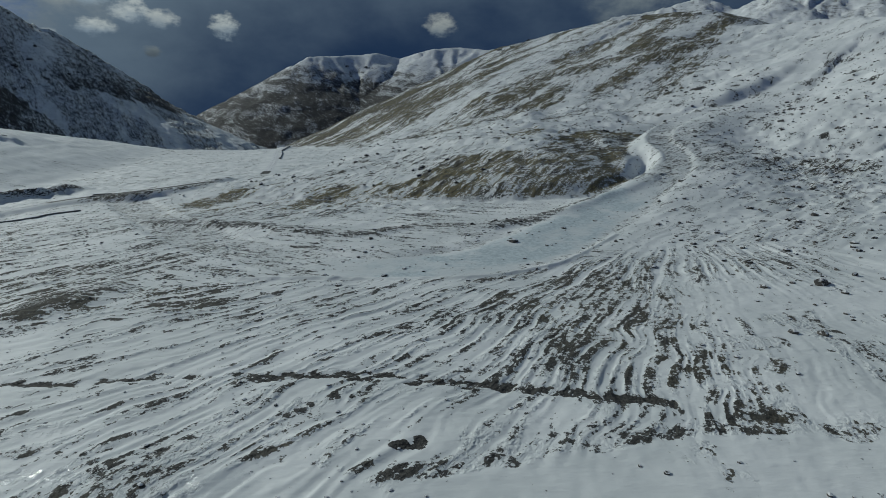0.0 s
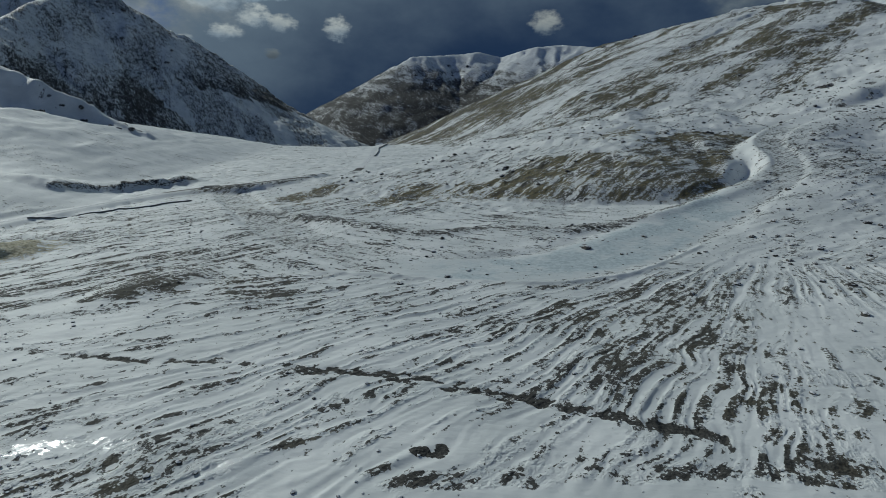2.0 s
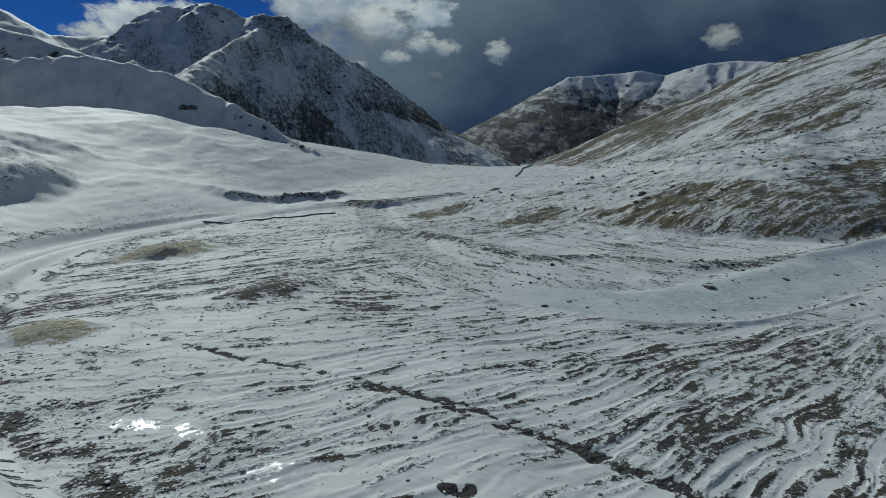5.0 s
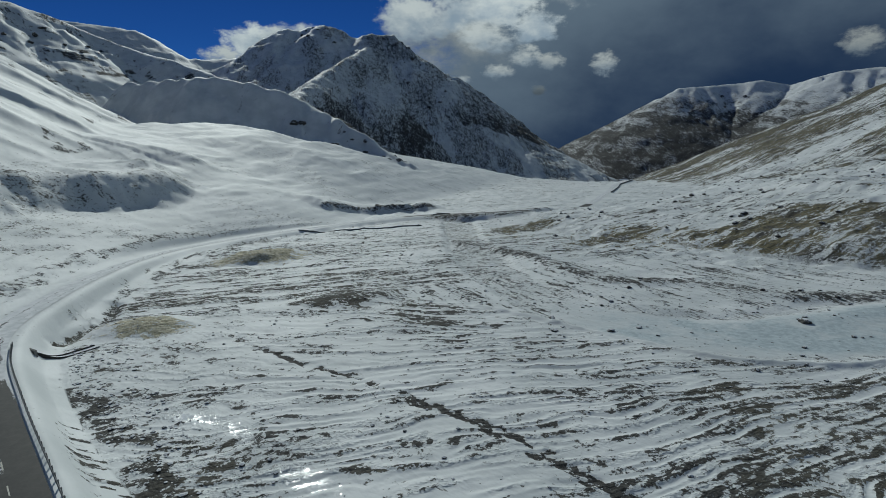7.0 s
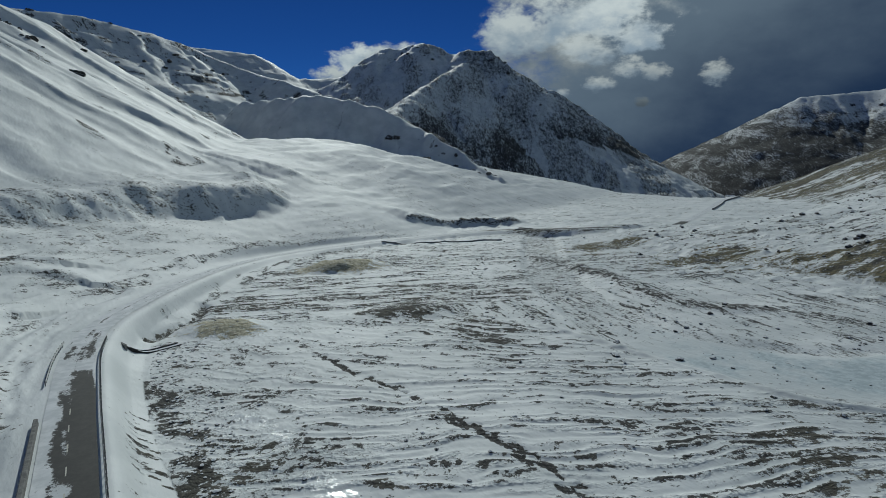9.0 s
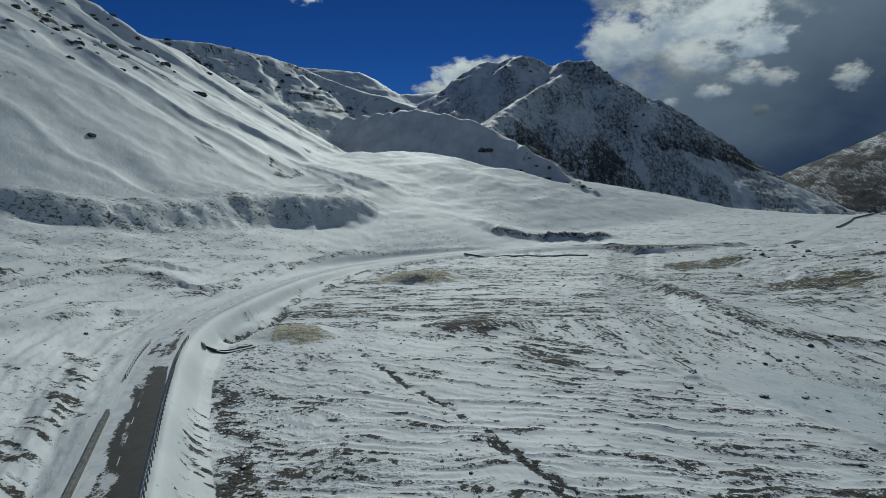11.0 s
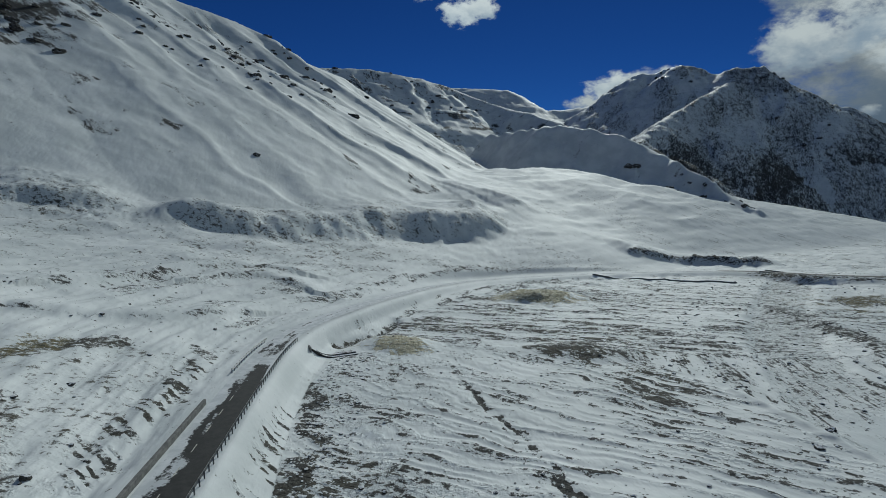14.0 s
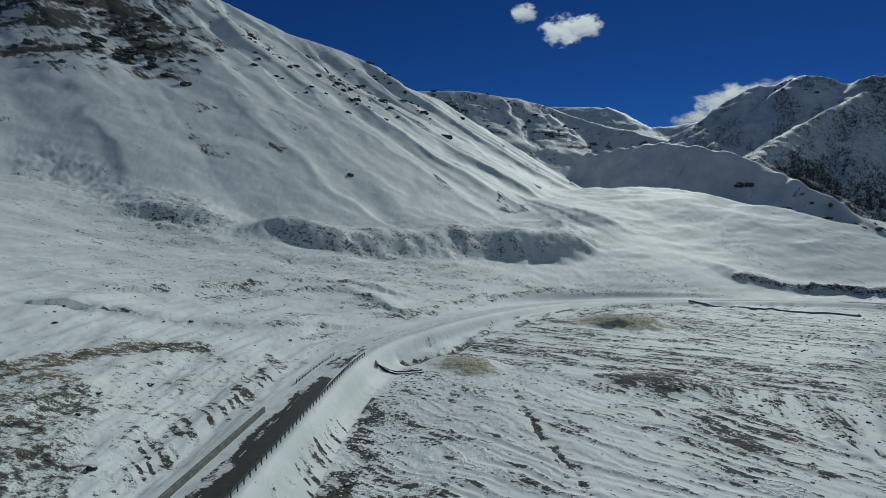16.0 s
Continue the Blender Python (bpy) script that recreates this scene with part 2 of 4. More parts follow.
def polyline(x, y, pts):
    """Nearest distance to a line of points, the way along it, the side (left +), and the third value carried along it."""
    best = np.full(x.shape, 1e9)
    along, side, third = np.zeros(x.shape), np.zeros(x.shape), np.zeros(x.shape)
    run = 0.0
    for a, b in zip(pts[:-1], pts[1:]):
        dx, dy = b[0] - a[0], b[1] - a[1]
        size = math.hypot(dx, dy)
        q = np.clip(((x - a[0]) * dx + (y - a[1]) * dy) / size ** 2, 0, 1)
        px, py = x - a[0] - q * dx, y - a[1] - q * dy
        d = np.hypot(px, py)
        near = d < best
        best = np.where(near, d, best)
        along = np.where(near, run + q * size, along)
        side = np.where(near, np.sign(dx * py - dy * px), side)
        if len(a) > 2:
            third = np.where(near, a[2] + (b[2] - a[2]) * q, third)
        run += size
    return best, along, side, third


def near_line(x, y, pts, reach=60.0):
    """As polyline(), for places within reach of the line; the rest counts as far off on its right."""
    p = np.array([q[:2] for q in pts])
    lo, hi = p.min(0) - reach, p.max(0) + reach
    m = (x > lo[0]) & (x < hi[0]) & (y > lo[1]) & (y < hi[1])
    out = [np.full(x.shape, 1e6), np.zeros(x.shape), np.full(x.shape, -1.0), np.zeros(x.shape)]
    if m.any():
        for whole, found in zip(out, polyline(x[m], y[m], pts)):
            whole[m] = found
    return out


def bend(pts, n=12):
    """A smooth line through control points."""
    p = [np.array(q, float) for q in pts]
    p = [2 * p[0] - p[1]] + p + [2 * p[-1] - p[-2]]
    out = []
    for a, b, c, d in zip(p[:-3], p[1:-2], p[2:-1], p[3:]):
        for k in range(n):
            u = k / n
            out.append(tuple(0.5 * (2 * b + (c - a) * u + (2 * a - 5 * b + 4 * c - d) * u * u + (3 * b - a - 3 * c + d) * u ** 3)))
    return out + [tuple(p[-2])]


# crest lines (x, y, z), how steeply they fall at the crest and far below it, and how deeply they are ribbed
RIDGES = {
    "slope": dict(line=[(-690, -900, 409), (-690, -560, 393), (-705, -450, 375), (-735, -341, 353), (-778, -242, 321), (-834, -172, 296), (-892, -101, 286), (-930, -56, 272), (-972, -10, 249), (-1046, 62, 235), (-1120, 128, 199)],
                  steep=0.72, far=0.52, turn=200, rib=30, wave=56, fine=2, lump=0.02, warp=8, smooth=True, hub=(-3600, -3500)),
    "second": dict(line=[(-1369, 20, 314), (-1395, 151, 318), (-1400, 284, 301), (-1377, 398, 261), (-1306, 465, 226), (-1118, 541, 164), (-1040, 600, 126)],
                   steep=0.66, far=0.56, turn=250, rib=20, wave=60, fine=3, lump=0.12),
    "third": dict(line=[(-2200, 420, 406), (-2105, 578, 399), (-2013, 715, 380), (-1943, 766, 324), (-1876, 802, 288), (-1878, 924, 296), (-1795, 981, 301)],
                  steep=0.6, far=0.4, turn=300, rib=20, wave=80),
    "peak_west": dict(line=[(-1795, 981, 303), (-1720, 1015, 352), (-1655, 1060, 384), (-1616, 1093, 382), (-1561, 1140, 398), (-1537, 1174, 390), (-1466, 1219, 356), (-1421, 1236, 361)],
                      steep=0.8, far=0.5, turn=240, rib=34, wave=75),
    "peak": dict(line=[(-1421, 1236, 366), (-1364, 1285, 362), (-1318, 1322, 302), (-1259, 1365, 254), (-1205, 1408, 230), (-1141, 1456, 184), (-1084, 1500, 132), (-1025, 1543, 62), (-945, 1584, -62), (-872, 1603, -170)],
                 steep=0.78, far=0.62, turn=300, rib=30, wave=60),
    "rib": dict(line=[(-1413, 1260, 350), (-1187, 902, 214), (-1027, 693, 131), (-949, 629, 106)], steep=0.72, far=0.6, turn=200, rib=20, wave=48),
    "spur": dict(line=[(-1021, 354, 126), (-904, 385, 128), (-837, 417, 127), (-790, 465, 119), (-732, 505, 93), (-661, 520, 61), (-579, 543, 28), (-528, 545, 0)],
                 steep=1.2, far=1.0, turn=140, rib=20, wave=52, fine=4, lump=0.7, warp=34),
    "snow_range": dict(line=[(-1560, 2600, -120), (-1333, 2688, 51), (-1169, 2764, 168), (-991, 2834, 268), (-782, 3003, 288), (-669, 3031, 299), (-555, 3055, 272), (-380, 2981, 312), (-227, 2998, 322), (-74, 2906, 300), (300, 2850, 330)],
                       steep=0.6, far=0.48, turn=300, rib=50, wave=150, fine=3, lump=0.07),
    "hill": dict(line=[(-370, 908, -48), (-310, 972, -34), (-232, 1075, -12), (-172, 1188, 25), (-107, 1316, 102), (-14, 1400, 146), (51, 1349, 175), (134, 1293, 194), (208, 1232, 200), (260, 1120, 197), (330, 997, 186), (353, 935, 158)],
                 steep=0.32, far=0.30, turn=200, rib=7, wave=110, tail=0.14),
    "right_peak": dict(line=[(477, 2556, 396), (607, 2528, 412), (806, 2472, 456), (879, 2340, 390), (999, 2182, 430), (1188, 1969, 360), (1500, 1500, 400)],
                       steep=0.6, far=0.52, turn=300, rib=40, wave=120),
    "right_side": dict(line=[(318, 861, 142), (359, 790, 138), (386, 700, 132), (373, 598, 118), (380, 420, 96), (330, 200, 66), (300, 40, 50), (260, -200, 60)],
                       steep=0.42, far=0.26, turn=160, rib=8, wave=60),
    "far_west": dict(line=[(-2900, 3300, 60), (-2500, 3500, -70), (-2205, 3574, -130), (-1985, 3701, -170), (-1833, 3780, -140), (-1500, 3900, 10), (-900, 4200, 260)],
                     steep=0.5, far=0.35, turn=300, rib=40, wave=150),
}
FOOT = bend([(230, -6), (140, 6), (60, 16), (-10, 30), (-70, 33), (-115, 40), (-150, 58), (-200, 94), (-240, 145), (-252, 190), (-268, 235), (-290, 270), (-330, 330), (-400, 520), (-520, 820), (-720, 1300), (-900, 1700)])
ROAD_LINE = bend([(220, -12), (130, 3), (40, 14), (-5, 18), (-43, 20.7), (-75, 23), (-104, 26), (-129, 32.5), (-155, 46.3), (-185, 65), (-216, 87), (-243, 117), (-258, 158), (-262, 205), (-259, 250), (-249, 278), (-232, 290), (-206, 298), (-184, 318), (-174, 354), (-184, 410), (-240, 560), (-300, 710), (-340, 840)])
BANK_LINE = bend([(-316, 240), (-318, 270), (-308, 304), (-288, 334), (-262, 352)])
TRACK_LINE = bend([(34, 62), (21, 65.3), (13, 67), (6, 68.7), (-2, 70.4), (-10, 71), (-16, 72.6), (-27, 72.8), (-43, 73), (-54, 72.6), (-67, 70.2), (-75, 70.4), (-84, 69.6), (-94, 70.6), (-104, 74), (-110, 77)])
DITCH_LINE = bend([(-124, 41), (-131.5, 47.2), (-142.8, 57), (-158, 63)])
TERRACES = (bend([(-124, -31), (-145, -20), (-160, -12), (-176, -2), (-188, 10), (-192, 26)]), bend([(-158, -4), (-171, 5), (-180, 18), (-177, 30)]), bend([(-98, -32), (-104, -20), (-113, -8), (-125, 4), (-138, 15)]))
NOSE_FOOT = bend([(-240, 310), (-190, 292), (-134, 275), (-95, 262), (-47, 248), (-3, 234), (36, 233), (55, 245), (67, 268), (78, 292), (83, 320), (92, 352), (118, 398), (150, 450)])
LIP_LINE = bend([(-66, 125), (-40, 123.3), (-21, 123.4), (-5, 122), (7, 126.5), (17, 134), (26, 148), (34, 160)])
BRINK_LINE = bend([(-150, 214), (-100, 194), (-53, 171), (-29, 181), (-6, 177), (10, 184), (23, 195), (38, 212), (51, 224), (66, 240)])
SHEET_EDGE = ((-14, -6, 4, 13, 21, 28, 35, 40, 62), (48, 50, 52, 55, 57.4, 58.7, 58.4, 57, 61))
DEBRIS_LINE = [(-254, -142), (-244, -126), (-238, -100), (-234, -76), (-234, -52)]
RIVER_LINE = bend([(328, 595, 61), (244, 504, 42), (166, 450, 34), (113, 383, 24), (91, 332, 18), (88, 287, 12.5), (77, 253, 8.5), (50, 214, 3.0), (25, 176, -0.4), (4, 147, -2.4), (-22, 135.5, -4.4), (-60, 145, -6.8), (-120, 190, -10.4), (-180, 250, -14.2), (-225, 300, -17.5)])
# edges of the benches at the foot of the mountain, with their height and the length of the shelf behind
BENCHES = (
    (bend([(-214, -98), (-232, -74), (-241, -56), (-243, -40)]), 9.0, 50.0),
    (bend([(-234, -44), (-240, -18), (-246, 0), (-258, 22), (-276, 44), (-297, 64), (-310, 86), (-316, 108), (-326, 130), (-346, 150), (-392, 166)]), 12.0, 60.0),
    (bend([(-392, 170), (-402, 196), (-424, 216)]), 8.0, 60.0),
)
APEX = (56.0, 190.0)


def plain(x, y):
    """The tilted valley floor and the fan on it."""
    z = 0.0594 * x - 0.0105 * y - 0.8
    z = z + 0.045 * np.clip(y - 210, 0, 900) * step(20, 160, x)
    z = z - (0.02 * np.clip(y - 700, 0, 3000) + 0.11 * np.clip(y - 860, 0, 1200)) * step(100, -300, x)
    return np.where(x < -420, z - 0.0594 * (x + 420), z)


def road_height(x, y):
    """Height of the road bench."""
    lift = 4.4 * (1 - step(-150, -300, x)) + 1.2
    return 0.0594 * x - 0.0105 * y - 0.8 + np.where(y > 320, 1.0, lift)


def relief(x, y, detail=True):
    """Height, and the masks that the ground's material reads."""
    base = plain(x, y)
    r = np.hypot(x, y)
    wx, wy = fbm(x / 90, y / 90, 3, 3) - 0.5, fbm(x / 90, y / 90, 3, 8) - 0.5

    # the apron that climbs on the far side of the road
    d, s, side, _ = polyline(x, y, FOOT)
    s = s - 172.0
    below = np.where(side > 0, 0.0, d)
    d = np.where(side > 0, d, 0.0)
    rise = np.interp(d, [0, 9, 14, 26, 50, 100, 150, 200, 280, 420, 900], [0, 4.0, 5.0, 6.5, 14, 28, 43, 57, 66, 68, 70])
    gentle = np.interp(d, [0, 9, 14, 26, 50, 100, 150, 200, 280, 420, 900], [0, 1.4, 2.4, 5.6, 13.5, 28, 43, 57, 66, 68, 70])
    rise = rise + (gentle - rise) * step(215, 290, s)
    share = np.interp(s, [0, 200, 420, 640, 900, 1300, 1900], [1.0, 1.0, 1.1, 1.2, 0.85, 0.2, 0.0])
    apron = base + rise * share * (1 + 0.16 * wx * step(30, 120, d))
    apron = apron + step(45, 90, d) * 4.5 * (fbm((x + 0.5 * y) / 22 + wx, (y - 0.5 * x) / 62, 4, 22, 0.5) - 0.5)
    apron = apron + step(60, 160, d) * 5 * (fbm(x / 75 + 4, y / 75, 2, 21) - 0.5) * share
    apron = apron + step(9, 20, d) * step(170, 90, d) * (1.0 + 2.2 * step(330, 220, s)) * (fbm(s / 34 + 0.6 * wx, d / 7 + wy, 4, 24, 0.55) - 0.5) * detail
    moraine, brow = np.zeros(x.shape), np.zeros(x.shape)
    for pts, high, shelf in BENCHES:
        md, ms, mside, _ = near_line(x, y, pts, 200.0)
        run = sum(math.hypot(b[0] - a[0], b[1] - a[1]) for a, b in zip(pts[:-1], pts[1:]))
        sd = md * mside + 15 * (fbm(x / 30, y / 30, 4, 34, 0.62) - 0.5) * detail
        ends = step(-4, 34, ms) * step(run + 4, run - 34, ms)
        rise_up = step(-12 - 8 * step(60, 90, y), 7, sd) * np.exp(-(np.clip(sd - 9, 0, 900) / shelf) ** 2) * ends
        apron = apron + high * (0.7 + 0.6 * value_noise(ms / 36, md * 0, 43)) * rise_up * (0.95 + 0.6 * (fbm(x / 40, y / 40, 4, 33, 0.55) - 0.5) * detail)
        moraine = np.maximum(moraine, step(-17, -8, sd) * step(12, 6, sd) * ends)
        brow = np.maximum(brow, step(4, 8, sd) * step(22, 12, sd) * ends)

    h = apron
    owner = np.zeros(x.shape, int)
    fall = np.zeros(x.shape)
    crest = np.zeros(x.shape)
    for k, (name, q) in enumerate(RIDGES.items(), 1):
        pts = q["line"]
        lo = np.min(np.array(pts)[:, :2], 0) - 1400
        hi = np.max(np.array(pts)[:, :2], 0) + 1400
        m = (x > lo[0]) & (x < hi[0]) & (y > lo[1]) & (y < hi[1])
        if not m.any():
            continue
        bendy = q.get("warp", 26.0)
        X, Y = x[m] + detail * bendy * (fbm(x[m] / 70, y[m] / 70, 4, 51) - 0.5), y[m] + detail * bendy * (fbm(x[m] / 70, y[m] / 70, 4, 52) - 0.5)
        top, win_d, win_s, run = np.full(X.shape, -1e9), np.zeros(X.shape), np.zeros(X.shape), 0.0
        for a, b in zip(pts[:-1], pts[1:]):
            dx, dy = b[0] - a[0], b[1] - a[1]
            size = math.hypot(dx, dy)
            u = np.clip(((X - a[0]) * dx + (Y - a[1]) * dy) / size ** 2, 0, 1)
            dist = np.sqrt((X - a[0] - u * dx) ** 2 + (Y - a[1] - u * dy) ** 2 + 64.0) - 8.0
            z = a[2] + (b[2] - a[2]) * u - (q["far"] * dist + (q["steep"] - q["far"]) * q["turn"] * (1 - np.exp(-dist / q["turn"])))
            better = z > top
            top = np.where(better, z, top)
            win_d, win_s = np.where(better, dist, win_d), np.where(better, run + u * size, win_s)
            run += size
        if "tail" in q:
            top = top - q["tail"] * np.clip(-20 - X, 0, 700)
        if "hub" in q:
            win_s = np.arctan2(Y - q["hub"][1], X - q["hub"][0]) * 4700
        if detail:
            bent = win_s + 0.35 * q["wave"] * (fbm(X / q["wave"], Y / q["wave"], 3, 40 + k) - 0.5) * 2
            ribs = ridged(bent / q["wave"], win_d / (q["wave"] * 6), q.get("fine", 4), 60 + k, 0.5) - 0.45
            if q.get("smooth"):
                ribs = 1.1 * (fbm(bent / q["wave"], win_d / (q["wave"] * 9), 3, 60 + k, 0.45) - 0.5)
                ribs = ribs + 0.30 * (ridged(bent / 58 + 0.3, win_d / 520, 2, 90, 0.5) - 0.5)
                ribs = ribs * (0.45 + 0.55 * step(-400, -560, X))
            grow = np.clip(win_d / 40, 0.06, 1) * np.exp(-win_d / 900)
            top = top + q["rib"] * ribs * grow + q.get("lump", 0.35) * q["rib"] * (fbm(X / 26, Y / 26, 4, 70 + k) - 0.5)
        old = h[m]
        soft = 7.0 if name not in ("hill", "right_side") else 11.0
        new_h = smax(old, top, soft)
        h[m] = new_h
        won = top > old
        owner[m] = np.where(won, k, owner[m])
        fall[m] = np.where(won, win_d, fall[m])
        crest[m] = np.where(won, win_s, crest[m])

    # the grassy nose of the hill by the river
    nd, ns, nside, _ = polyline(x, y, NOSE_FOOT)
    nd = np.where(nside > 0, nd, 0.0)
    bulk = np.interp(x, [-240, -130, -70, -20, 25, 90, 160], [0.22, 0.34, 0.42, 0.74, 1.0, 1.0, 0.8])
    bulk = bulk * (1 - step(320, 400, y) * step(-90, -160, x)) * step(-250, -215, x)
    jag = 1 + 0.22 * (fbm(x / 22, y / 22, 3, 39) - 0.5) * detail
    bank = base + bulk * jag * np.interp(nd, [0, 8, 26, 60, 120, 200, 320], [0, 6, 13, 21, 31, 40, 44])
    steep_cut = step(54, 64, x) * step(246, 262, y) * step(400, 350, y)
    bank = bank + steep_cut * 2.5 * step(0, 9, nd) * step(220, 40, nd)
    h = np.where(nd > 0, smax(h, bank, 3.0), h)
    nose = step(0, 3, nd) * step(72, 34, nd + 30 * wx) * step(0.5, 0.85, bulk) * step(420, 360, y)
    cliff = step(0, 2, nd) * step(13, 9, nd + 4 * wx) * step(54, 64, x) * step(248, 262, y) * step(400, 360, y)

    # mounds and hollows on the plain
    for cx, cy, rx, ry, turn, up in ((-103, 107, 21, 13, 78, 2.0), (-193, 132, 24, 18, 62, 4.2), (-123, 60, 15, 11, 50, 2.2)):
        h = h + up * bump(x, y, cx, cy, rx, ry, turn)

    # river bed
    rd, rs, rside, rz = polyline(x, y, RIVER_LINE)
    wide = np.interp(rs, [0, 150, 330, 420, 470, 510, 550, 590, 620, 660, 720, 900], [14, 10, 7, 6, 9, 14, 16, 13, 10, 8, 10, 10])
    edge = rd / wide + 0.5 * wx + 0.25 * (fbm(x / 7, y / 7, 3, 18) - 0.5)
    reach = np.where(rside < 0, 20.0, 60.0)
    pull = step(1.0, 0.3, rd / reach) * step(-40, 20, x) * step(60, 260, rs)
    h = h * (1 - pull) + (rz + 0.02 * rd + 0.8) * pull
    bed = 1 - step(0.8, 1.3, edge)
    h = h - 1.0 * bed
    inside = (1 - step(0.55, 0.9, edge)) * step(-56, -22, x) * step(68, 44, x + 14 * wy)

    kd, _, kside, _ = near_line(x, y, BRINK_LINE)
    brink = np.exp(-(kd / np.where(kside > 0, 9.0, 3.5)) ** 2)
    h = h + 1.3 * brink * (0.4 + 1.2 * fbm(x / 14, y / 14, 3, 36))
    ld, _, _, _ = near_line(x, y, LIP_LINE)
    lip = np.exp(-(ld / 0.95) ** 2)
    h = h + 0.7 * lip
    bd, bs, bside, _ = near_line(x, y, BANK_LINE)
    cut = np.exp(-(bd / np.where(bside > 0, 26.0, 6.0)) ** 2) * step(0, 15, bs) * step(118, 95, bs)
    h = h + 5.5 * cut * (0.5 + fbm(x / 12, y / 12, 3, 35))

    # stripes that spread over the fan
    ax, ay = x - APEX[0], y - APEX[1]
    ar, th = np.hypot(ax, ay), np.arctan2(ay, ax)
    th = th + 0.0016 * (ar - 100) * step(-60, 40, x) * 0.35 + 0.045 * (fbm(x / 26, y / 26, 4, 11) - 0.5)
    th = th + 0.02 * (value_noise(x / 7, y / 7, 10) - 0.5)
    fine = value_noise(th * 44, ar / 24, 12) * 0.5 + value_noise(th * 96 + 3, ar / 13, 13) * 0.5
    fine2 = value_noise(th * 92, ar / 17, 14) * 0.5 + value_noise(th * 190, ar / 9, 15) * 0.5
    q = step(66, 120, ar)
    stripe = fine * (1 - q) + fine2 * q
    upper = np.maximum(step(52, 38, ar), step(214, 230, x + y)) * (x > 10)
    drift = value_noise((0.71 * x - 0.7 * y + 4 * wx) / 2.4, (0.7 * x + 0.71 * y) / 22, 41) * 0.55 + value_noise((0.71 * x - 0.7 * y) / 1.2, (0.7 * x + 0.71 * y) / 10, 42) * 0.45
    stripe = stripe * (1 - upper) + drift * upper
    across = value_noise((y + 0.45 * x + 6 * wx) / 2.6, (x - 0.3 * y) / 30, 16) * 0.6 + value_noise((y + 0.45 * x) / 1.2, (x - 0.3 * y) / 13, 17) * 0.4
    westward = value_noise((0.85 * x - 0.5 * y + 5 * wy) / 2.3, (0.5 * x + 0.85 * y) / 22, 27) * 0.55 + value_noise((0.85 * x - 0.5 * y) / 1.1, (0.5 * x + 0.85 * y) / 9, 28) * 0.45
    west = step(-85, -125, x - 0.3 * (y - 100))
    across = across * (1 - west) + westward * west
    beyond = step(0.0, 8.0, (y - 128) - 0.15 * (x + 10)) * step(60, 10, x)
    beyond = np.maximum(beyond, west)
    stripe = stripe * (1 - beyond) + across * beyond
    fan = np.maximum(step(16, 34, ar), 0.6 * upper) * step(240, 150, ar) * step(0, 6, (d == 0) * 6.0) * (1 - bed)
    fan = np.maximum(fan, step(330, 200, r) * (d == 0) * (1 - bed) * beyond)
    drifted = step(-14, -7, x) * step(75, 60, x) * step(1.0, -1.5, y - np.interp(x, *SHEET_EDGE))
    h = h + detail * fan * (1 - 0.85 * drifted) * 0.6 * (stripe - 0.5) * (1 - 0.7 * step(8, 34, x) * step(130, 100, y))

    # the way the streaks of snow run, in streak widths across and along
    lu = np.where(beyond > 0.5, (y + 0.45 * x) / 1.7, th * 46)
    lv = np.where(beyond > 0.5, (x - 0.3 * y) / 11, ar / 9)
    lu, lv = np.where((upper > 0.5) & (beyond < 0.5), (0.71 * x - 0.7 * y) / 1.7, lu), np.where((upper > 0.5) & (beyond < 0.5), (0.7 * x + 0.71 * y) / 10, lv)
    lu, lv = np.where(west > 0.5, (0.85 * x - 0.5 * y) / 1.6, lu), np.where(west > 0.5, (0.5 * x + 0.85 * y) / 7, lv)
    lu, lv = np.where(d > 0, (x + 0.5 * y) / 3.0, lu), np.where(d > 0, (y - 0.5 * x) / 5.0, lv)
    hilly = np.isin(owner, (9, 11)) | (nd > 0)
    lu, lv = np.where(hilly, (0.81 * x - 0.59 * y) / 5, lu), np.where(hilly, (0.59 * x + 0.81 * y) / 24, lv)
    high_up = np.isin(owner, (1, 2, 3, 4, 5, 6, 7, 8, 10, 12))
    lu, lv = np.where(high_up, crest / 9, lu), np.where(high_up, fall / 26, lv)
    rocky = np.isin(owner, (4, 5, 6, 8, 10))
    lu, lv = np.where(rocky, (0.75 * x + 0.66 * y + 0.35 * h) / 5, lu), np.where(rocky, (h - 0.2 * x) / 13, lv)

    # terraces cut into the snowfield above the road
    ledge = np.zeros(x.shape)
    for pts in TERRACES:
        ld, _, lside, _ = near_line(x, y, pts)
        h = h + 1.7 * np.exp(-(ld / 12) ** 2) * step(-3.0, 3.0, ld * lside) * step(260, 220, r)
        ledge = np.maximum(ledge, step(1.5, 0.4, ld + 4.0 * (fbm(x / 7, y / 7, 4, 29) - 0.42)))

    # avalanche debris at the foot of the mountainside
    vd, _, _, _ = near_line(x, y, DEBRIS_LINE)
    debris = step(30, 8, vd + 22 * (fbm(x / 16, y / 16, 2, 38) - 0.5))
    h = h + detail * debris * (2.2 * (fbm((0.5 * x + 0.86 * y) / 2.4, (0.86 * x - 0.5 * y) / 6, 4, 37, 0.62) - 0.42) + 0.6)

    # drainage ditch below the bend
    qd, _, _, _ = near_line(x, y, DITCH_LINE)
    h = h - 1.3 * np.exp(-(qd / 1.8) ** 2)

    # old track
    td, ts, _, _ = near_line(x, y, TRACK_LINE)
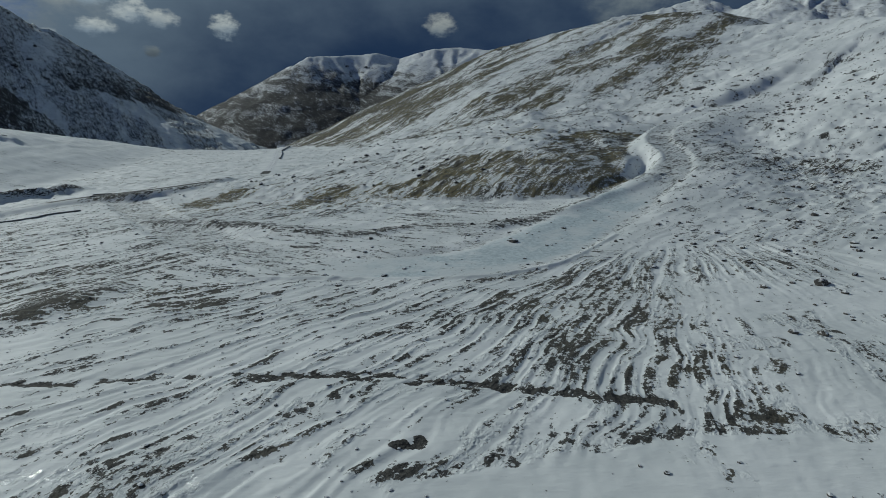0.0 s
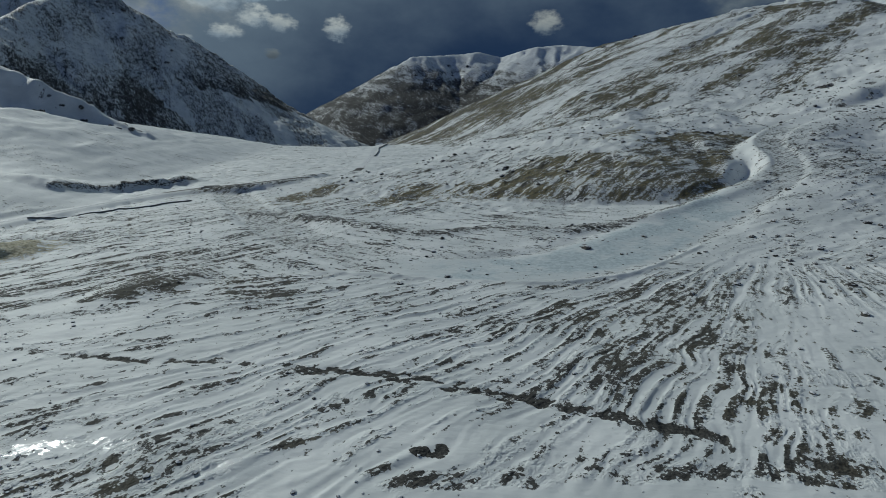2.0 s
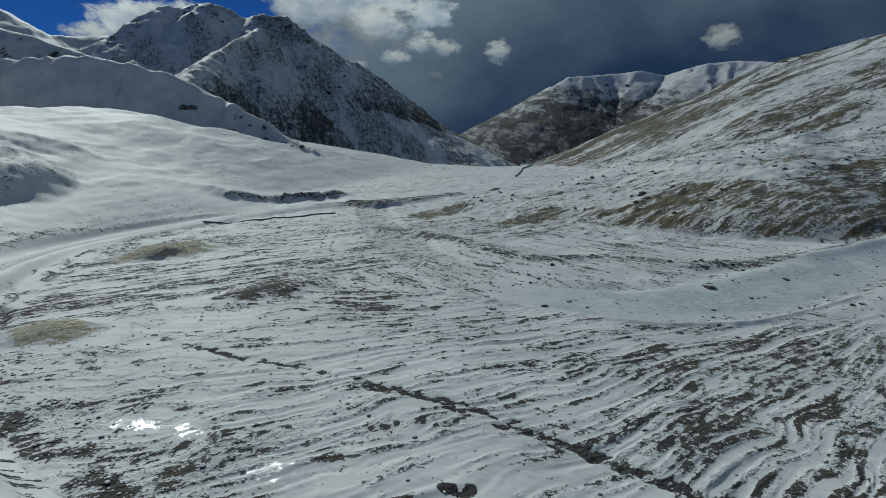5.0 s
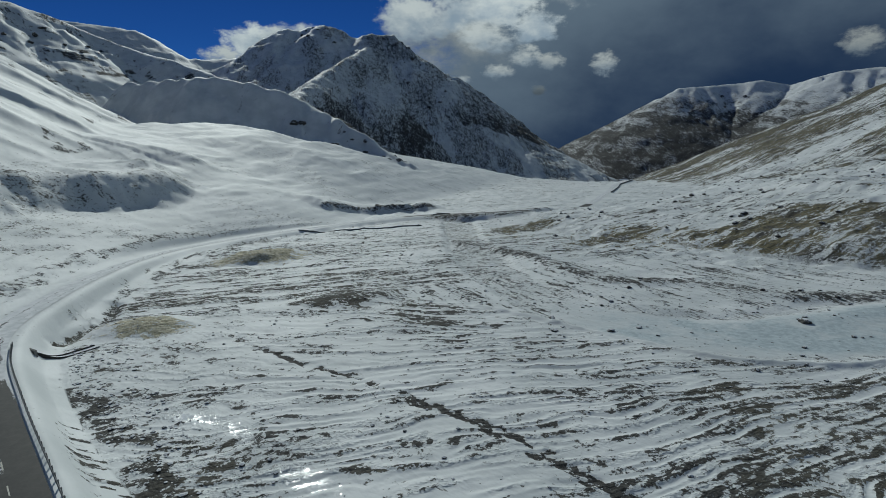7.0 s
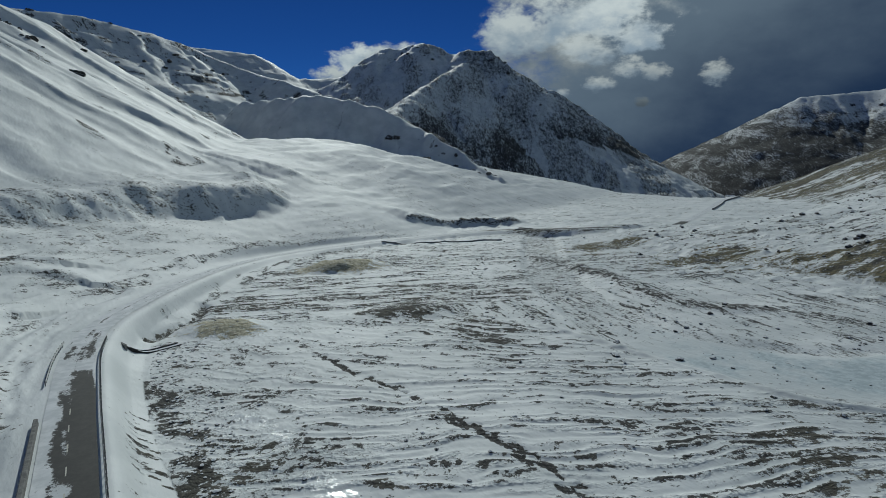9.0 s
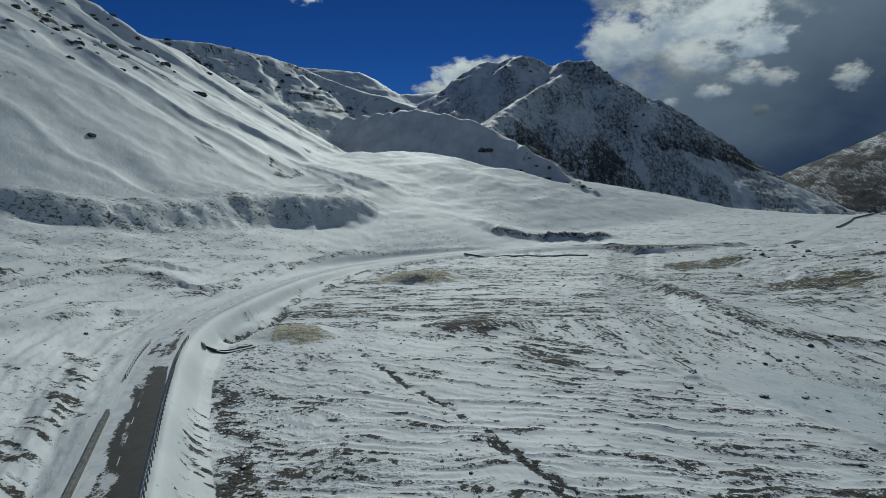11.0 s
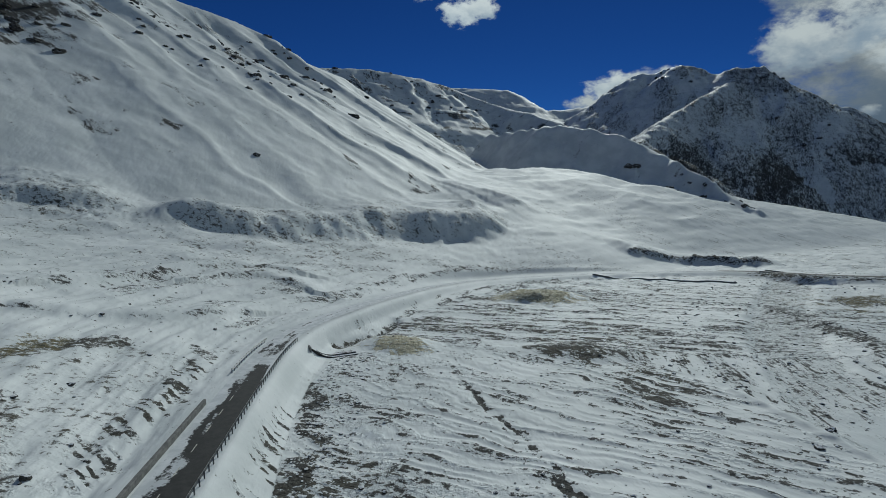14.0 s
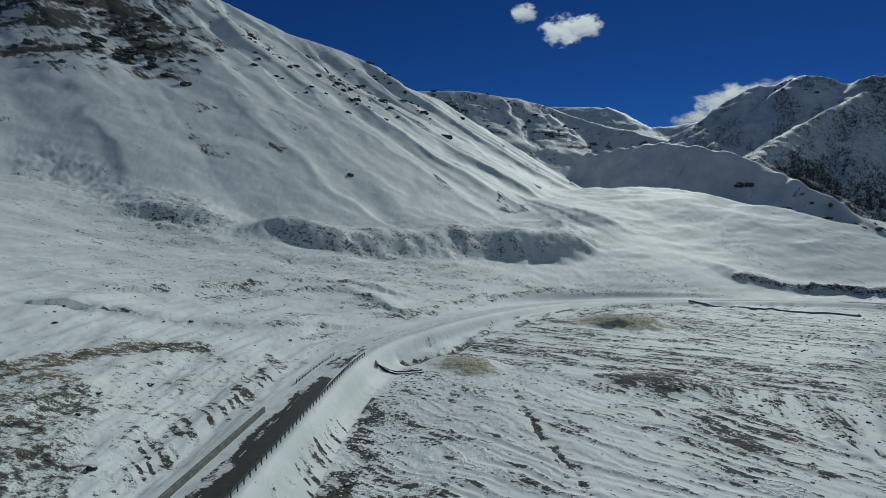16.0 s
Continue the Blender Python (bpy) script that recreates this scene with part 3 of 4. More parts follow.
    worn = step(1.5, 0.5, td + 3.4 * (fbm(x / 2.2, y / 1.3, 3, 19) - 0.47)) * step(0.06, 0.18, value_noise(ts / 5, td * 0, 20)) * (1 - 0.4 * step(118, 126, ts)) * step(140, 128, ts)
    h = h - 0.2 * worn

    # road bench
    gd, gs, gside, _ = polyline(x, y, ROAD_LINE)
    zr = road_height(x, y)
    on = step(7.6 + 0.012 * np.minimum(r, 900), 4.4, gd)
    h = h * (1 - on) + (zr - 0.12) * on
    ditch = bump(gd, gd * 0, 9.5, 0, 3.0, 1.0) * (gside > 0)
    h = h - 0.5 * ditch * (r < 400)

    if detail:
        rough = 0.35 + 0.5 * np.clip(r / 400, 0, 1)
        h = h + rough * (fbm(x / 9, y / 9, 4, 25) - 0.5) * (1 - on) * (1 - 0.8 * inside)
        lumpy = step(150, 260, r) * np.isin(owner, (0, 9, 11)) * (d == 0)
        h = h + 2.2 * lumpy * (0.2 + 0.8 * step(25, 60, rd)) * (fbm(x / 5.5, y / 5.5, 3, 30, 0.6) - 0.5) * (1 - on) * (1 - inside)
        rugged = np.isin(owner, (4, 5, 6, 10, 12))
        h = h + 8.0 * rugged * (ridged(x / 24, y / 24, 4, 31, 0.6) - 0.5)
        h = h + 0.16 * (fbm(x / 1.7, y / 1.7, 3, 26) - 0.5) * (1 - on) * (1 - inside) * (r < 500)
    return dict(h=h, owner=owner, fall=fall, crest=crest, d=d, s=s, below=below, bed=bed, rd=rd, rs=rs, ice=inside, ar=ar, ts=ts, td=td, moraine=moraine, brow=brow, lip=lip, lu=lu, lv=lv, gs=gs, gside=gside, stripe=stripe, fan=fan, worn=worn, qd=qd, brink=brink, cut=cut, bside=bside, bd=bd, ledge=ledge, debris=debris, on=on, gd=gd, nose=nose, cliff=cliff, nd=nd, wx=wx, r=r, beyond=beyond)

# ---------------------------------------------------------------- the land as one sheet, fine where it is near
CENTRE = (22.0, 22.0)
FINE = 0.17


def rings():
    r, out = 0.02, []
    while r < 4650:
        out.append(r)
        r += float(np.interp(r, [0, 14, 45, 50, 100, 150, 250, 500, 1500, 3000, 4700], [1.6, 0.8, 0.4, 0.3, 0.5, 0.85, 1.5, 3.8, 9, 16, 22]))
    return np.array(out)


def bearings():
    near = np.arange(-58, 146, FINE)
    rest = np.arange(146, 302, 3.0)
    return np.concatenate([near, rest])


RR, BB = rings(), np.radians(bearings())
NR, NB = len(RR), len(BB)
gx = CENTRE[0] - np.sin(BB)[None, :] * RR[:, None]
gy = CENTRE[1] + np.cos(BB)[None, :] * RR[:, None]
land = relief(gx.ravel(), gy.ravel())
gx, gy, gz = gx.ravel(), gy.ravel(), land["h"]

# the share of bare ground with some shade darkened into it, of grass in it, of ice, and how wet the ice is
slope_r = np.gradient(gz.reshape(NR, NB), axis=0) / np.gradient(RR)[:, None]
slope_b = np.gradient(gz.reshape(NR, NB), axis=1) / (np.gradient(BB)[None, :] * RR[:, None])
steep = np.hypot(slope_r, slope_b).ravel()
own, D, FAN, STR = land["owner"], land["d"], land["fan"], land["stripe"]
flat = (own == 0)
wide_patch = fbm(gx / 38, gy / 38, 4, 101)
patch = fbm(gx / 11, gy / 11, 5, 102, 0.6)

# fan and plain
broken = fbm(gx / 4.5, gy / 4.5, 3, 113)
plain_bare = 0.17 + 0.38 * step(0.42, 0.62, STR + 0.3 * (wide_patch - 0.5) + 0.35 * (broken - 0.5)) * (0.7 + 0.45 * step(0.35, 0.62, wide_patch))
clumps = 0.03 + 0.42 * step(0.5, 0.66, patch + 0.25 * (STR - 0.5))
east = step(26, 48, gx + 8 * (wide_patch - 0.5)) * step(130, 100, gy)
plain_bare = (plain_bare * (1 - east) + clumps * east) * (0.6 + 0.4 * FAN) * (0.45 + 0.55 * step(35, 85, land["ar"]))
gravel = step(30, 60, gx) * step(95, 130, gy) * (1 - land["ice"]) * flat
plain_bare = np.maximum(plain_bare, gravel * (0.05 + 0.38 * step(0.48, 0.64, patch)))
clods = step(70, 50, gy + 0.1 * gx) * step(-12, -40, gx) * (D == 0)
plain_bare = np.maximum(plain_bare, clods * (0.02 + 0.30 * step(0.42, 0.64, fbm((gx - gy * 0.1) / 5, gy / 2.2, 3, 103))))
plain_bare = np.maximum(plain_bare, 0.58 * step(0.15, 0.8, land["brink"] + 1.0 * (broken - 0.55)) * (land["brink"] > 0.05))
plain_bare = np.maximum(plain_bare, 0.40 * land["bed"] * (1 - land["ice"]))
plain_bare = plain_bare * (0.15 + 0.85 * step(0.40, 0.62, broken + land["below"] / 14)) + 0.30 * step(0.55, 0.66, broken) * step(9, 3, land["below"]) * (land["below"] > 0) * step(-20, -40, gx)
for cx, cy, rx, ry, turn in ((32, 46, 22, 9, 4), (-22, 47, 13, 5, -10), (-92, 84, 16, 7, 40), (-112, 92, 14, 6, 30), (92, 120, 22, 40, -20)):
    plain_bare = plain_bare * (1 - 0.85 * step(0.0, 0.45, bump(gx, gy, cx, cy, rx, ry, turn) + 0.25 * (patch - 0.5)))
plain_bare = plain_bare * (1 - land["lip"]) - 0.3 * land["lip"]
rubble = step(2.0, 4.0, land["below"]) * step(11, 6, land["below"]) * step(20, 0, gx) * step(-125, -112, gx)
plain_bare = np.maximum(plain_bare, rubble * (0.04 + 0.28 * step(0.5, 0.62, fbm(gx / 1.7, gy / 1.3, 3, 121))))
ed = gy - np.interp(gx, *SHEET_EDGE) + 2.5 * (broken - 0.5)
in_sheet = step(-14, -7, gx) * step(75, 60, gx) * (land["below"] > 0) * (land["r"] < 120)
plain_bare = np.maximum(plain_bare, in_sheet * step(-0.3, 0.3, ed) * step(6.5, 2.0, ed + 6 * (patch - 0.5)) * (0.30 + 0.2 * step(0.45, 0.6, broken)))
plain_bare = plain_bare * (1 - in_sheet * step(0.4, -0.4, ed)) + in_sheet * step(0.4, -0.4, ed) * (-0.02 + 0.36 * step(0.6, 0.7, patch))
plain_bare = plain_bare * (1 - land["ice"]) - 0.12 * land["ice"]
# beyond the road; the base share greys the apron to stand for its shading
apron_bare = 0.04 + 0.20 * step(0.46, 0.70, wide_patch) * step(230, 120, D) + 0.10 * step(0.4, 0.65, steep) * step(40, 90, D) + 0.10 * land["debris"]
apron_bare = np.where(D < 12, -0.05 + 0.6 * step(0.62, 0.72, value_noise((land["gs"] + 0.8 * land["gd"]) / 0.9, land["gd"] / 7, 104)) * step(0.5, 0.62, value_noise(land["gs"] / 14, land["gd"] / 9, 105)), apron_bare)
streak_d, _, _, _ = near_line(gx, gy, bend([(-34, -28), (-55, -25), (-77, -17), (-94, -5)]))
apron_bare = np.maximum(apron_bare, 0.62 * step(4.6, 1.4, streak_d + 6 * (patch - 0.5)))
apron_bare = np.maximum(apron_bare, 0.50 * step(-0.05, 0.4, bump(gx, gy, -42, -8, 34, 12, 27) + 0.9 * (patch - 0.5)) * step(0.0, 0.25, bump(gx, gy, -42, -8, 38, 13, 27)))
apron_bare = np.maximum(apron_bare, 0.5 * step(0.1, 0.5, bump(gx, gy, -99, 11, 7, 3, 40) + 0.8 * (broken - 0.5)) * step(0.0, 0.25, bump(gx, gy, -99, 11, 8, 4, 40)))
apron_bare = np.maximum(apron_bare, 0.50 * land["ledge"])
roadside = (0.35 + 0.65 * step(-100, -90, gx) * step(-35, -45, gx)) * step(8, 11, land["gd"]) * step(19, 13, land["gd"]) * (land["gside"] > 0) * (land["r"] < 330)
apron_bare = np.maximum(apron_bare, roadside * (0.02 + 0.68 * step(0.52, 0.66, value_noise((land["gs"] - 0.85 * land["gd"]) / 1.0, land["gd"] / 3.5, 106))))
# debris strokes above the bend, thickened to paint the shadowed steps too
strewn = (D > 0) * step(-112, -132, gx) * step(-300, -250, gx) * step(7.5, 10, land["gd"]) * (gy < 260)
strokes = fbm(land["gs"] / 13 + land["gd"] / 8, land["gd"] / 4.2, 3, 116, 0.6)
apron_bare = np.maximum(apron_bare, strewn * (0.60 * step(0.44, 0.56, strokes) * step(30, 15, land["gd"]) - 0.1))
apron_bare = np.maximum(apron_bare, strewn * (0.46 * step(0.50, 0.62, strokes + 0.35 * (wide_patch - 0.5)) * step(95, 45, land["gd"]) - 0.08))
apron_bare = np.maximum(apron_bare, (0.16 + 0.22 * step(0.5, 0.62, broken)) * land["moraine"])
apron_bare = np.maximum(apron_bare, (0.18 + 0.3 * step(0.46, 0.6, broken)) * land["brow"])
bare = np.where(D > 0, apron_bare, plain_bare)
bare = np.maximum(bare, 0.6 * step(0.12, 0.5, land["cut"] + 0.4 * (patch - 0.5)) * (land["bside"] < 0) * (land["bd"] < 13))
# dark strip painting the shaded face of the far road's embankment
bare = np.maximum(bare, 0.60 * step(3.5, 4.5, land["gd"]) * step(11, 7, land["gd"] + 5 * (broken - 0.5)) * step(274, 284, gy) * step(345, 325, gy) * (gx > -245))
# the ditch's shade, put in as a dark bare line along its bottom
bare = np.maximum(bare, 0.62 * step(1.7, 0.7, land["qd"] + 1.6 * (broken - 0.5)))
far_side = step(274, 284, gy) * step(345, 325, gy)
bare = bare * (1 - land["on"] * (1 - far_side)) - 0.1 * land["on"] * (1 - far_side)

# hills and mountains: name order as in RIDGES
cross = fbm((0.81 * gx - 0.59 * gy) / 30 + land["wx"], (0.59 * gx + 0.81 * gy) / 150, 5, 107, 0.58)
hill_bare = 0.16 + 0.50 * step(0.36, 0.68, cross) + 0.16 * step(0.42, 0.66, patch) + 0.4 * step(70, 10, land["fall"]) * step(0.4, 0.6, patch)
rocks = ridged(gx / 46 + gz / 60, gy / 46 - gz / 60, 5, 108) * 0.5 + 0.5 * fbm(gx / 30, gy / 30, 4, 111)
gully = value_noise(land["crest"] / 9, land["fall"] / 60, 112)
slope_bare = -0.04 + 0.55 * step(0.51, 0.62, rocks) * step(0.46, 0.60, fbm(gx / 90, gy / 90, 3, 109))
high_rock = step(115, 175, gz + 90 * (patch - 0.5)) * step(-145, -185, gy - 0.45 * (gx + 480) + 40 * (wide_patch - 0.5))
slope_bare = np.maximum(slope_bare, high_rock * (0.42 + 0.5 * step(0.40, 0.60, rocks)))
low = step(230, 110, gz + 160 * (cross - 0.5))
crag = step(0.45, 0.58, rocks + 0.25 * (gully - 0.5) + 0.8 * (fbm(gx / 11, gy / 11, 3, 117, 0.65) - 0.5))
strata = step(0.42, 0.56, 0.4 * rocks + 0.6 * fbm((gx + 0.3 * gy) / 150, (gz + 0.10 * gx) / 26, 4, 118, 0.6))
buttress = step(0.40, 0.60, fbm((0.75 * gx + 0.66 * gy + 0.35 * gz) / 52, (gz - 0.2 * gx) / 120, 5, 119, 0.6))
# last term darkens the peak's low east foot in place of cloud shade
rock_face = 0.24 + 0.24 * buttress + 0.10 * crag + 0.34 * step(-1150, -950, gx) * step(170, 30, gz)
# 8 and 12: extra bare rock also paints in the cloud shadow there
tables = {1: slope_bare, 2: 0.10 + 0.46 * crag * step(0.36, 0.56, wide_patch), 3: -0.05 + 0.2 * crag, 4: 0.12 + 0.38 * buttress, 5: rock_face, 6: rock_face, 7: -0.02 + 0.46 * step(0.55, 0.7, rocks),
          8: 0.16 * step(150, 0, gz) + step(280, 190, gz + 60 * (patch - 0.5)) * (0.22 + 0.26 * low + 0.34 * strata), 9: hill_bare, 10: 0.1 + 0.3 * crag, 11: 0.05 + 0.42 * step(0.52, 0.68, patch), 12: 0.7}
# brown far flank, darkened further to stand for cloud shadow
hill_bare += 0.22 * step(750, 1000, gy) * step(60, -100, gx)
for k, values in tables.items():
    bare = np.where(own == k, values, bare)
# gorge floor coloured as dark scrub, with the cloud shadow put into it
bare = np.where(np.isin(own, (0, 10, 12)) & (gx < 0), np.maximum(bare, 0.6 * step(1050, 1250, gy) * step(-420, -480, gx)), bare)
nose_on = step(0.02, 0.3, land["nose"])
bare = np.maximum(bare, nose_on * (0.58 + 0.20 * step(0.4, 0.62, cross + 0.35 * (patch - 0.5))))
bare = np.maximum(bare, 0.74 * land["worn"])
for cx, cy, rx, ry, turn, much in ((-103, 106, 20, 11, 78, 0.66), (-190, 130, 22, 16, 62, 0.86), (-121, 59.5, 13, 9, 50, 0.80), (-87, 257, 16, 34, -22, 0.70), (-150, 268, 18, 42, -8, 0.70), (-40, 258, 44, 14, -16, 0.54), (18, 362, 16, 52, -12, 0.55)):
    bare = np.maximum(bare, much * step(0.02, 0.6, bump(gx, gy, cx, cy, rx, ry, turn) + 1.0 * (broken - 0.5)) * step(0.0, 0.25, bump(gx, gy, cx, cy, rx * 1.3, ry * 1.4, turn)))
bare = bare * (1 - 0.75 * step(0.0, 0.35, bump(gx, gy, -10.5, 55.4, 7, 4.5) + 0.3 * (broken - 0.5)) * (land["worn"] < 0.1))
black = np.maximum(bump(gx, gy, -11.6, 55.2, 1.5, 1.0, 0), np.maximum(bump(gx, gy, -9.2, 55.9, 0.9, 1.6, 10), bump(gx, gy, -10.4, 55.0, 1.8, 0.5, 0)))
black = black + 0.5 * (fbm(gx / 0.7, gy / 0.7, 3, 115) - 0.5) * (black > 0)
bare = np.maximum(bare, 1.6 * step(0.05, 0.2, black))
bare = bare * (1 - land["cliff"]) + 0.04 * land["cliff"]
grass = np.clip(0.9 * nose_on * step(0.25, 0.5, cross) + 0.7 * (own == 9) * step(0.45, 0.62, cross) + 0.18 * step(0.5, 0.7, wide_patch) * flat, 0, 1)
for cx, cy, rx, ry in ((-190, 130, 18, 18), (-122, 59.5, 12, 10), (-74, -18, 30, 9), (-87, 257, 30, 40), (-150, 268, 34, 50), (-40, 258, 60, 24), (18, 362, 30, 66)):
    grass = np.maximum(grass, 0.9 * step(0, 0.3, bump(gx, gy, cx, cy, rx, ry)))
grass = grass * (1 - step(0.05, 0.2, black))
straw = np.zeros(gx.shape)
for cx, cy, rx, ry, turn in ((-190, 130, 27, 20, 62), (-121, 59.5, 16, 12, 50)):
    straw = np.maximum(straw, step(0.05, 0.35, bump(gx, gy, cx, cy, rx, ry, turn) + 0.3 * (patch - 0.5)))
ice = land["ice"] * (0.35 + 0.75 * step(0.38, 0.6, patch))
wet = np.maximum(np.maximum(bump(gx, gy, -32, 48, 8, 3.4, 10), bump(gx, gy, -50, 48.4, 8, 2.0, -4)), bump(gx, gy, -61, 45.6, 9, 2.4, 28))

idx = np.arange(NR * NB).reshape(NR, NB)
nxt = np.roll(idx, -1, axis=1)
quads = np.stack([idx[:-1], nxt[:-1], nxt[1:], idx[1:]], -1).reshape(-1, 4)
face_owner = land["owner"][quads[:, 0]]
REGIONS = [
    ("ground", (0,), "snowy valley floor and alluvial fan with dark stony streaks", "ground", "structure"),
    ("mountain_slope", (1,), "steep snow-covered mountainside with avalanche gullies and dark rocks", "mountain", ""),
    ("mountain_ridge", (2,), "snowy ridge with scattered dark rocks", "mountain", ""),
    ("mountain_ridge", (3,), "distant sunlit white snow ridge", "mountain", ""),
    ("mountain_peak", (4,), "rocky snow-dusted summit in shade", "mountain", ""),
    ("mountain_peak", (5, 6), "dark rocky pyramid peak dusted with snow", "mountain", ""),
    ("mountain_spur", (7,), "shaded snowy spur below the peaks", "mountain", ""),
    ("mountain_range", (8,), "far mountain range with a white snow cap", "mountain", ""),
    ("hillside", (9,), "long snow-dusted hillside with brown grass showing through", "hill", ""),
    ("mountain_peak", (10,), "distant snow peak behind the hill", "mountain", ""),
    ("hillside", (11,), "stony snow-covered slope with dark boulders", "hill", ""),
    ("mountain_range", (12,), "far mountains closing the valley", "mountain", ""),
]


def sheet(name, faces):
    used, inv = np.unique(faces, return_inverse=True)
    me = bpy.data.meshes.new(name)
    me.vertices.add(len(used))
    me.vertices.foreach_set("co", np.stack([gx[used], gy[used], gz[used]], -1).astype(np.float32).ravel())
    me.loops.add(faces.size)
    me.loops.foreach_set("vertex_index", inv.astype(np.int32).ravel())
    me.polygons.add(len(faces))
    me.polygons.foreach_set("loop_start", np.arange(0, faces.size, 4, dtype=np.int32))
    me.polygons.foreach_set("use_smooth", np.ones(len(faces), bool))
    me.update(calc_edges=True)
    for key, values in ATTRS.items():
        at = me.attributes.new(key, "FLOAT", "POINT")
        at.data.foreach_set("value", values[used].astype(np.float32))
    me.materials.append(ground_mat)
    return new(name, me)


# on the apron the thin cover spreads that painted shading as soft grey
thin = np.where(np.isin(own, (4, 5, 6, 8, 10)), 0.75, np.where(flat & (D == 0), 0.08 + 0.42 * step(125, 70, land["ar"]) * step(60, 85, gy) + 0.2 * land["bed"], np.where(own == 0, 0.55 - 0.4 * step(20, 10, land["gd"]), 0.15)))
ATTRS = {"bare": bare, "thin": thin, "grass": grass, "ice": ice, "wet": wet, "straw": straw, "across": land["lu"], "along": land["lv"]}
MOUNTAINS = {}
for name, owners, label, category, kind in REGIONS:
    chosen = quads[np.isin(face_owner, owners)]
    if len(chosen):
        MOUNTAINS[owners[0]] = tagged(sheet(name, chosen), label, category, kind=kind)


# ---------------------------------------------------------------- helpers for things
def part(name, bm, material, parent=None, label=""):
    me = bpy.data.meshes.new(name)
    bm.normal_update()
    bm.to_mesh(me)
    bm.free()
    me.materials.append(material)
    ob = new(name, me)
    if parent:
        ob.parent = parent
    if label:
        ob["label"] = label
    return ob


def box(bm, size, at=(0, 0, 0), turn=0.0, soft=0.0, tilt=0.0):
    m = pose(*at, tilt, 0, turn) @ Matrix.Diagonal((*size, 1))
    made = bmesh.ops.create_cube(bm, size=1, matrix=m)
    if soft:
        edges = list({e for v in made["verts"] for e in v.link_edges})
        bmesh.ops.bevel(bm, geom=edges, offset=soft, segments=2, affect="EDGES")
    return bm


def level(x, y):
    return float(relief(np.array([x], float), np.array([y], float))["h"][0])


def levels(xs, ys):
    return relief(np.array(xs, float), np.array(ys, float))["h"]


class Course:
    """A line in plan, walked by its length."""

    def __init__(self, pts):
        self.p = np.array([q[:2] for q in pts])
        self.s = np.concatenate([[0], np.cumsum(np.hypot(*np.diff(self.p, axis=0).T))])

    def at(self, s, off=0.0):
        """Place and heading at s, off metres to the right."""
        x, y = np.interp(s, self.s, self.p[:, 0]), np.interp(s, self.s, self.p[:, 1])
        x2, y2 = np.interp(s + 0.5, self.s, self.p[:, 0]), np.interp(s + 0.5, self.s, self.p[:, 1])
        x1, y1 = np.interp(s - 0.5, self.s, self.p[:, 0]), np.interp(s - 0.5, self.s, self.p[:, 1])
        a = np.arctan2(y2 - y1, x2 - x1)
        return x + np.sin(a) * off, y - np.cos(a) * off, a

    def where_x(self, x):
        k = int(np.argmax(self.p[:, 0] < x))
        return float(np.interp(-x, -self.p[k - 1:k + 1, 0], self.s[k - 1:k + 1]))


road = Course(ROAD_LINE)
HALF = 3.3


def build_road():
    ss = np.arange(2, road.s[-1] - 1, 0.8)
    aa = np.linspace(-1, 1, 25)
    S, A = np.meshgrid(ss, aa, indexing="ij")
    X, Y, _ = road.at(S.ravel(), A.ravel() * HALF)
    Z = road_height(X, Y) + 0.05 - 0.05 * A.ravel() ** 2
    near = step(-95, -70, X)
    clear = 0.50 + 0.75 * (A.ravel() + 0.25) * near - 0.28 * (1 - near) + 0.5 * (value_noise(S.ravel() / 9, A.ravel() * 2.0, 201) - 0.5) + 0.35 * (value_noise(S.ravel() / 5, A.ravel() * 6, 203) - 0.5) - 0.5 * step(0.84, 0.96, A.ravel())
    clear = clear - 0.5 * step(0.62, 0.75, value_noise(S.ravel() / 11 + 0.4, A.ravel() * 0.3, 202)) * step(-60, -72, X)
    clear = clear + 0.35 * step(-70, -100, X) * step(-135, -105, X) * (1 - np.abs(A.ravel()))
    track = np.exp(-((np.abs(A.ravel() - 0.1) - 0.38) / 0.16) ** 2)
    clear = np.where(X < -125, 0.20 + 0.22 * track, clear)
    clear = np.where((Y > 272) & (Y < 420), 0.75, clear)
    n, m = S.shape
    i = np.arange(n * m).reshape(n, m)
    faces = np.stack([i[:-1, :-1], i[:-1, 1:], i[1:, 1:], i[1:, :-1]], -1).reshape(-1, 4)
    me = bpy.data.meshes.new("road")
    me.from_pydata(np.stack([X, Y, Z], -1).tolist(), [], faces.tolist())
    me.polygons.foreach_set("use_smooth", np.ones(len(faces), bool))
    at = me.attributes.new("bare", "FLOAT", "POINT")
    at.data.foreach_set("value", clear.astype(np.float32))
    me.materials.append(asphalt_mat)
    ob = tagged(new("road", me), "two-lane asphalt mountain road partly covered by snow", "road", kind="structure")
    start, end = road.where_x(120), road.where_x(-75)
    s = start
    while s < end:
        x, y, a = road.at(s, 0.0)
        bm = box(bmesh.new(), (2.6, 0.14, 0.012), (0, 0, 0.006))
        mark = part("lane_marking", bm, line_mat, ob)
        mark.matrix_basis = pose(x, y, float(road_height(x, y)) + 0.055, 0, 3.3, math.degrees(a))
        s += 7.0
    return ob


build_road()


